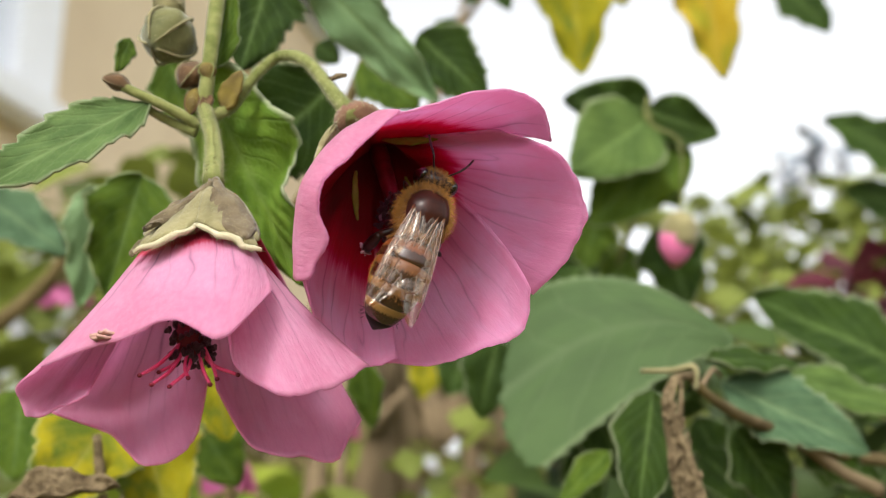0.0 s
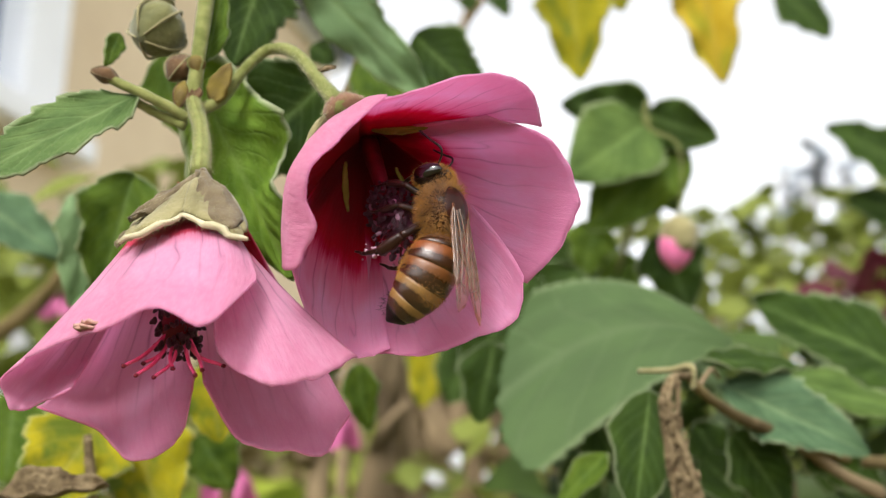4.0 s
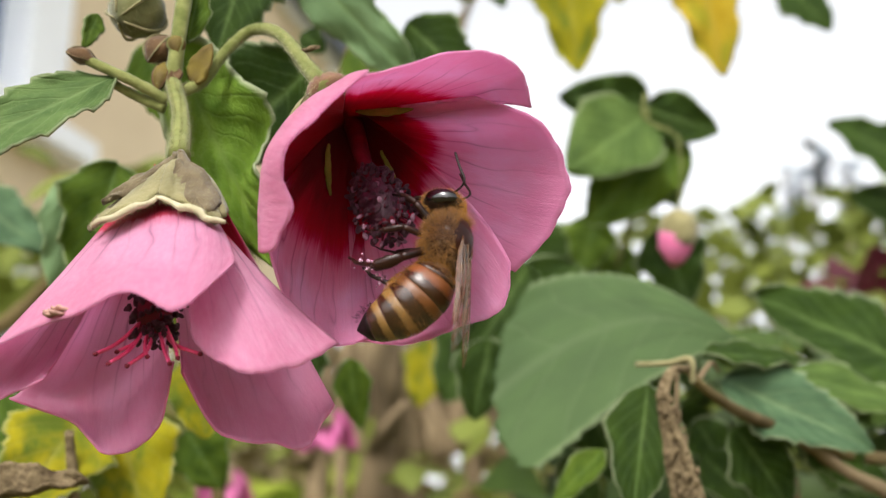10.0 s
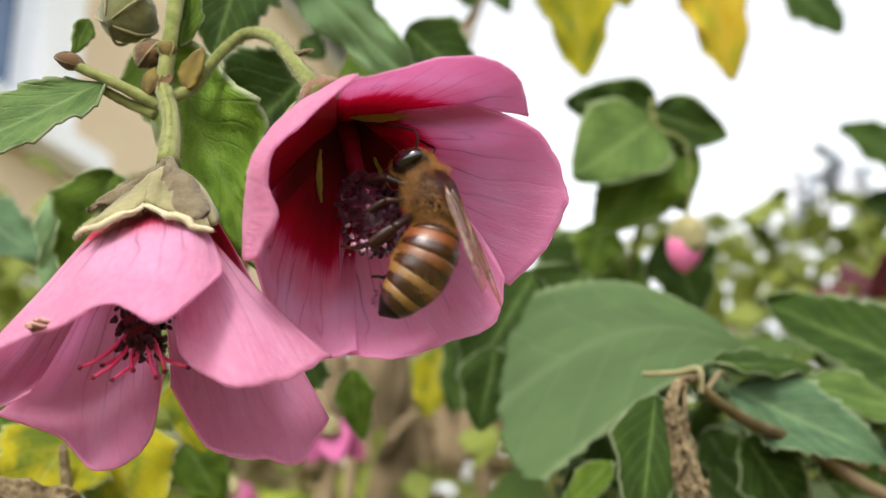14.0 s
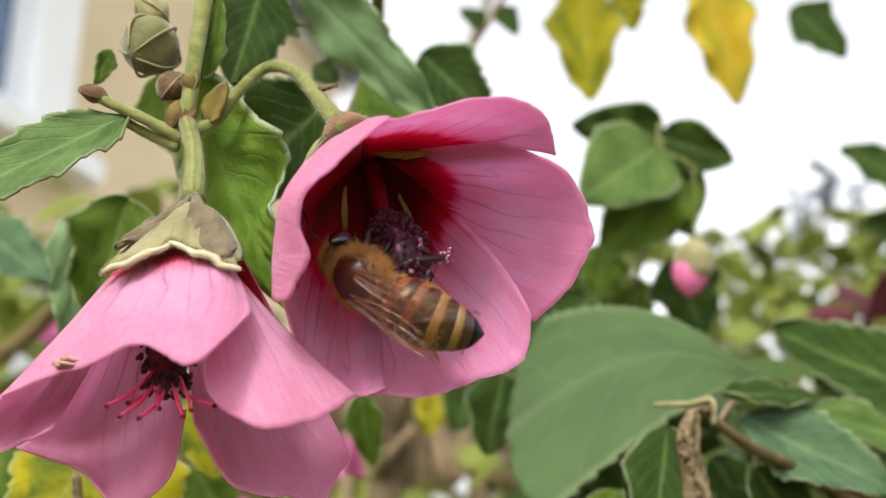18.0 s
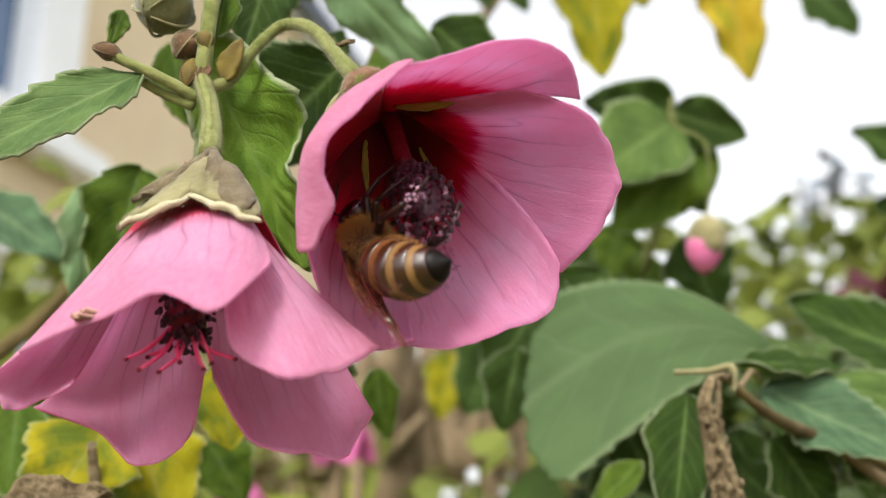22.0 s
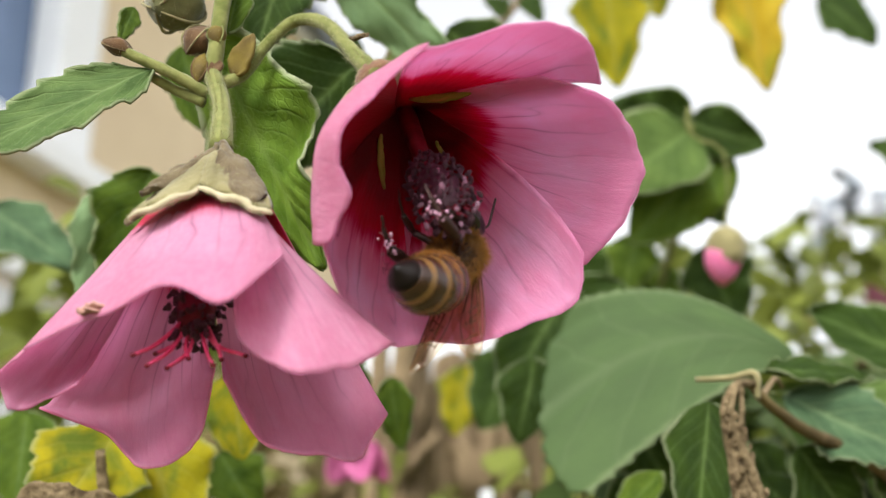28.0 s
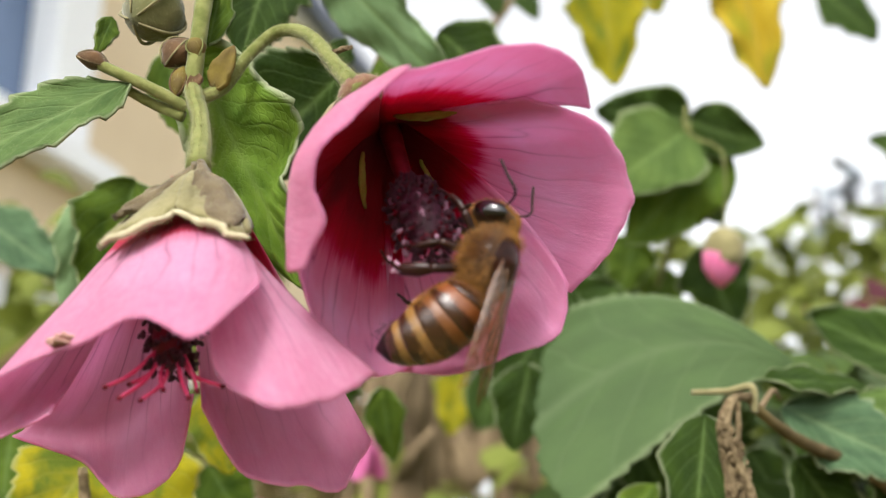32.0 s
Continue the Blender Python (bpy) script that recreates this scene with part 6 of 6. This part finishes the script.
BEE_ROWS = [
    (0, (-2.99, 82.00, -0.48), (0.375, 0.214, 0.902), (0.294, -0.950, 0.103)),
    (0.5, (-3.92, 82.00, -0.17), (0.539, 0.193, 0.820), (0.349, -0.937, -0.009)),
    (1, (-3.91, 82.00, -1.08), (0.660, 0.083, 0.746), (0.326, -0.927, -0.185)),
    (1.5, (-3.31, 82.00, -0.64), (0.462, 0.275, 0.843), (0.555, -0.831, -0.033)),
    (2, (-2.44, 82.00, -1.90), (0.584, 0.145, 0.799), (0.679, -0.627, -0.382)),
    (2.5, (-1.78, 82.00, -0.38), (0.267, 0.083, 0.960), (0.814, -0.553, -0.179)),
    (4.5, (-1.20, 82.00, -1.00), (0.314, 0.310, 0.897), (0.860, -0.494, -0.130)),
    (5, (-0.76, 82.00, -1.11), (0.258, 0.465, 0.847), (0.912, -0.407, -0.054)),
    (5.5, (-2.77, 82.00, -2.90), (0.657, 0.436, 0.615), (0.735, -0.552, -0.393)),
    (6, (-1.37, 82.00, -2.02), (0.488, 0.157, 0.858), (0.810, -0.447, -0.379)),
    (6.5, (-3.26, 82.00, -3.39), (0.866, 0.080, 0.494), (0.421, -0.649, -0.634)),
    (7, (-2.51, 82.00, -3.54), (0.783, 0.208, 0.587), (0.580, -0.584, -0.567)),
    (7.5, (-2.35, 82.00, -3.13), (0.761, 0.246, 0.600), (0.602, -0.612, -0.513)),
    (8, (-2.68, 82.00, -3.54), (0.817, 0.208, 0.538), (0.543, -0.594, -0.594)),
    (8.5, (-2.90, 82.00, -3.27), (0.729, 0.078, 0.680), (0.619, -0.499, -0.606)),
    (9, (-1.42, 82.00, -3.41), (0.615, 0.079, 0.784), (0.737, -0.410, -0.537)),
    (10, (-1.12, 82.00, -3.41), (0.553, 0.214, 0.805), (0.795, -0.425, -0.433)),
    (11, (-1.72, 82.00, -2.96), (0.381, 0.247, 0.891), (0.869, -0.426, -0.253)),
    (12, (-1.33, 82.00, -3.28), (0.529, 0.083, 0.845), (0.765, -0.477, -0.432)),
    (13, (-2.08, 82.00, -2.74), (0.703, 0.084, 0.706), (0.643, -0.500, -0.580)),
    (14, (-1.01, 82.00, -0.84), (0.215, 0.234, 0.948), (0.896, -0.434, -0.097)),
    (14.5, (-3.17, 82.00, -0.72), (0.226, 0.081, 0.971), (0.875, -0.455, -0.165)),
    (15.5, (-2.22, 82.00, -0.25), (-0.224, 0.496, 0.839), (0.338, -0.767, 0.545)),
    (16.5, (-0.52, 82.00, 0.03), (-0.575, 0.600, 0.556), (-0.529, -0.791, 0.306)),
    (17, (-1.21, 82.00, -0.30), (-0.739, 0.471, 0.482), (-0.510, -0.858, 0.058)),
    (17.5, (-1.25, 82.00, 0.62), (-0.743, 0.467, 0.479), (-0.580, -0.806, -0.115)),
    (18, (-2.02, 82.00, -1.74), (-0.853, 0.219, 0.474), (-0.422, -0.824, -0.378)),
    (18.5, (-1.66, 82.00, -1.34), (-0.905, 0.081, 0.418), (-0.350, -0.699, -0.624)),
    (19, (-2.86, 82.00, -2.40), (-0.936, 0.149, 0.320), (-0.348, -0.538, -0.767)),
    (19.5, (-3.31, 82.00, -3.00), (-0.844, 0.410, 0.345), (-0.516, -0.449, -0.729)),
    (20, (-3.45, 82.00, -2.40), (-0.780, 0.540, 0.316), (-0.555, -0.363, -0.748)),
    (20.5, (-3.63, 82.00, -1.84), (-0.750, 0.603, 0.270), (-0.530, -0.305, -0.791)),
    (21, (-4.02, 82.00, -0.74), (-0.559, 0.815, 0.151), (-0.522, -0.204, -0.828)),
    (22, (-4.02, 82.00, -1.51), (-0.546, 0.791, 0.274), (-0.593, -0.135, -0.794)),
    (23, (-3.96, 82.00, -1.91), (-0.304, 0.883, 0.357), (-0.609, 0.108, -0.786)),
    (24, (-4.59, 82.00, -1.33), (-0.320, 0.872, 0.370), (-0.667, 0.070, -0.741)),
    (25, (-3.52, 82.00, -2.10), (-0.239, 0.901, 0.361), (-0.612, 0.149, -0.776)),
    (26, (-4.50, 82.00, -2.33), (0.059, 0.903, 0.426), (-0.348, 0.419, -0.839)),
    (26.5, (-4.21, 82.00, -2.99), (0.104, 0.915, 0.390), (-0.241, 0.404, -0.882)),
    (27.5, (-3.56, 82.00, -2.33), (0.260, 0.918, 0.301), (0.144, 0.272, -0.952)),
    (28.5, (-2.92, 82.00, -1.95), (0.481, 0.840, 0.250), (0.370, 0.064, -0.927)),
    (29, (-2.42, 82.00, -1.55), (0.624, 0.749, 0.222), (0.412, -0.075, -0.908)),
    (29.5, (-2.75, 82.00, -2.26), (0.623, 0.742, 0.249), (0.480, -0.112, -0.870)),
    (30, (-1.73, 82.00, -2.70), (0.542, 0.523, 0.658), (0.831, -0.220, -0.510)),
    (30.5, (-1.48, 82.00, -2.73), (0.800, 0.082, 0.594), (0.547, -0.506, -0.667)),
    (31, (-2.46, 82.00, -1.96), (0.555, 0.309, 0.772), (0.795, -0.472, -0.382)),
    (31.5, (-1.91, 82.00, -2.50), (0.625, 0.261, 0.736), (0.746, -0.478, -0.464)),
    (32, (-1.83, 82.00, -3.18), (0.679, 0.083, 0.729), (0.654, -0.518, -0.550)),
]


# How far the abdomen is curled under, in degrees, at a time.
BENDS = [(0, -4), (1.5, 0), (2, 8), (2.5, 16), (5, 26), (6, 36), (7, 24), (8, 24), (9, 32), (10, 30), (11, 26), (12, 20), (13, 26), (14, 34), (14.5, 34), (16.5, 0), (18, 4), (19, 8), (21, 14), (24, 16), (26.5, 14), (28.5, 34), (29.5, 42), (30.2, 40), (31, 42), (31.5, 32), (32, 26)]


def bee_pose(t, mid, ahead, back):
    """The pose of the bee from the middle between head and tail, the way from tail to head and the way its back faces."""
    bend = radians(float(np.interp(t, [q[0] for q in BENDS], [q[1] for q in BENDS])))
    nose = Vector((4.3, 0, -0.75))
    tail = WAIST + Matrix.Rotation(-bend, 3, "Y") @ SPINE[-1]
    lx = (nose - tail).normalized()
    lz = lx.cross(Vector((0, 1, 0)))
    own = Matrix((lx, Vector((0, 1, 0)), lz)).transposed()
    x = D(ahead).normalized()
    z = D(back)
    z = (z - x * z.dot(x)).normalized()
    turn = Matrix((x, z.cross(x), z)).transposed() @ own.transposed()
    return Matrix.Translation(W(mid) - turn @ mm((nose + tail) / 2)) @ turn.to_4x4()


# How far the wings of either side are spread out, in degrees, at a time.
FLARE_RIGHT = [(0, 0), (15, 0), (16.5, 14), (16.8, 18), (17.1, 22), (17.4, 22), (17.7, 18), (18.0, 14), (18.4, 6), (18.8, 0), (22, 0), (24, 3), (26.5, 4), (28.5, 3), (30, 0), (32, 0)]
FLARE_LEFT = [(0, 2), (1.2, 4), (2, 0), (15, 0), (16.5, -8), (17.4, -9), (18.4, -6), (18.8, -2), (21, 4), (22.5, 5), (24, 6), (26.5, 6), (28.5, 6), (29.5, 4), (30.5, 0), (32, 0)]


# The open flower nods by a few degrees as the bee shifts its weight: seconds and degrees.
SWAY = [(0, 0), (0.5, -0.3), (1, -1.2), (1.5, -2.2), (2, -1.0), (2.5, 0.1), (3.5, -0.6), (4.5, -1.0), (5, 1.0), (5.5, 0.8), (6, 1.6), (6.5, 0.2), (7, 0.2), (8, -0.4), (9, 0), (10, -0.1), (10.5, -0.6), (11, -1.8), (11.5, 1.7), (12, -0.8), (12.5, 0), (13, 3.1), (13.5, 1.3), (14, 1.4), (14.5, -0.7), (16.5, 0.4), (17.5, 0.4), (18, 0.8), (18.5, 1.0), (19, 0.3), (21, 0), (23, -0.6), (26, -1.4), (29, -1.1), (30, 0), (31, -0.2), (32, 0.1)]


def motions():
    at = W((-7.3, 95.0, 11.4))
    home = bloom.matrix_basis.copy()
    walk(bloom, [(t, Matrix.Translation(at) @ (LIFT @ pose(0, 0, 0, 0, a, 0).to_3x3() @ LIFT.inverted()).to_4x4() @ Matrix.Translation(-at) @ home) for t, a in SWAY])
    walk(bee, [(t, bee_pose(t, m, a, b)) for t, m, a, b in BEE_ROWS])
    walk(abdomen, [(t, pose(*(WAIST * 0.001), 0, -a, 0)) for t, a in BENDS])
    rnd = random.Random(12)
    for ob, base, s in ANTENNAE:
        walk(ob, [(0.8 * k, pose(*mm(base), 0, rnd.uniform(-22, 30), rnd.uniform(-12, 16) * s)) for k in range(41)])
    for ob, root, s, share in WINGS:
        root = mm(root)
        flare = FLARE_RIGHT if s < 0 else FLARE_LEFT
        walk(ob, [(t, Matrix.Translation(root) @ pose(0, 0, 0, 0, 0, -s * a * share) @ Matrix.Translation(-root)) for t, a in flare])
    for k, ob in enumerate(LEG_SET):
        hip = mm(((2.6, 0.8, -1.3), (1.4, 0.9, -1.5), (0.2, 0.9, -1.4))[k % 3])
        hip.y *= 1 if k < 3 else -1
        rows = []
        for q in range(41):
            swing = pose(0, 0, 0, rnd.uniform(-7, 7), rnd.uniform(-14, 14), 0)
            rows.append((0.8 * q, Matrix.Translation(hip) @ swing @ Matrix.Translation(-hip)))
        walk(ob, rows)


motions()
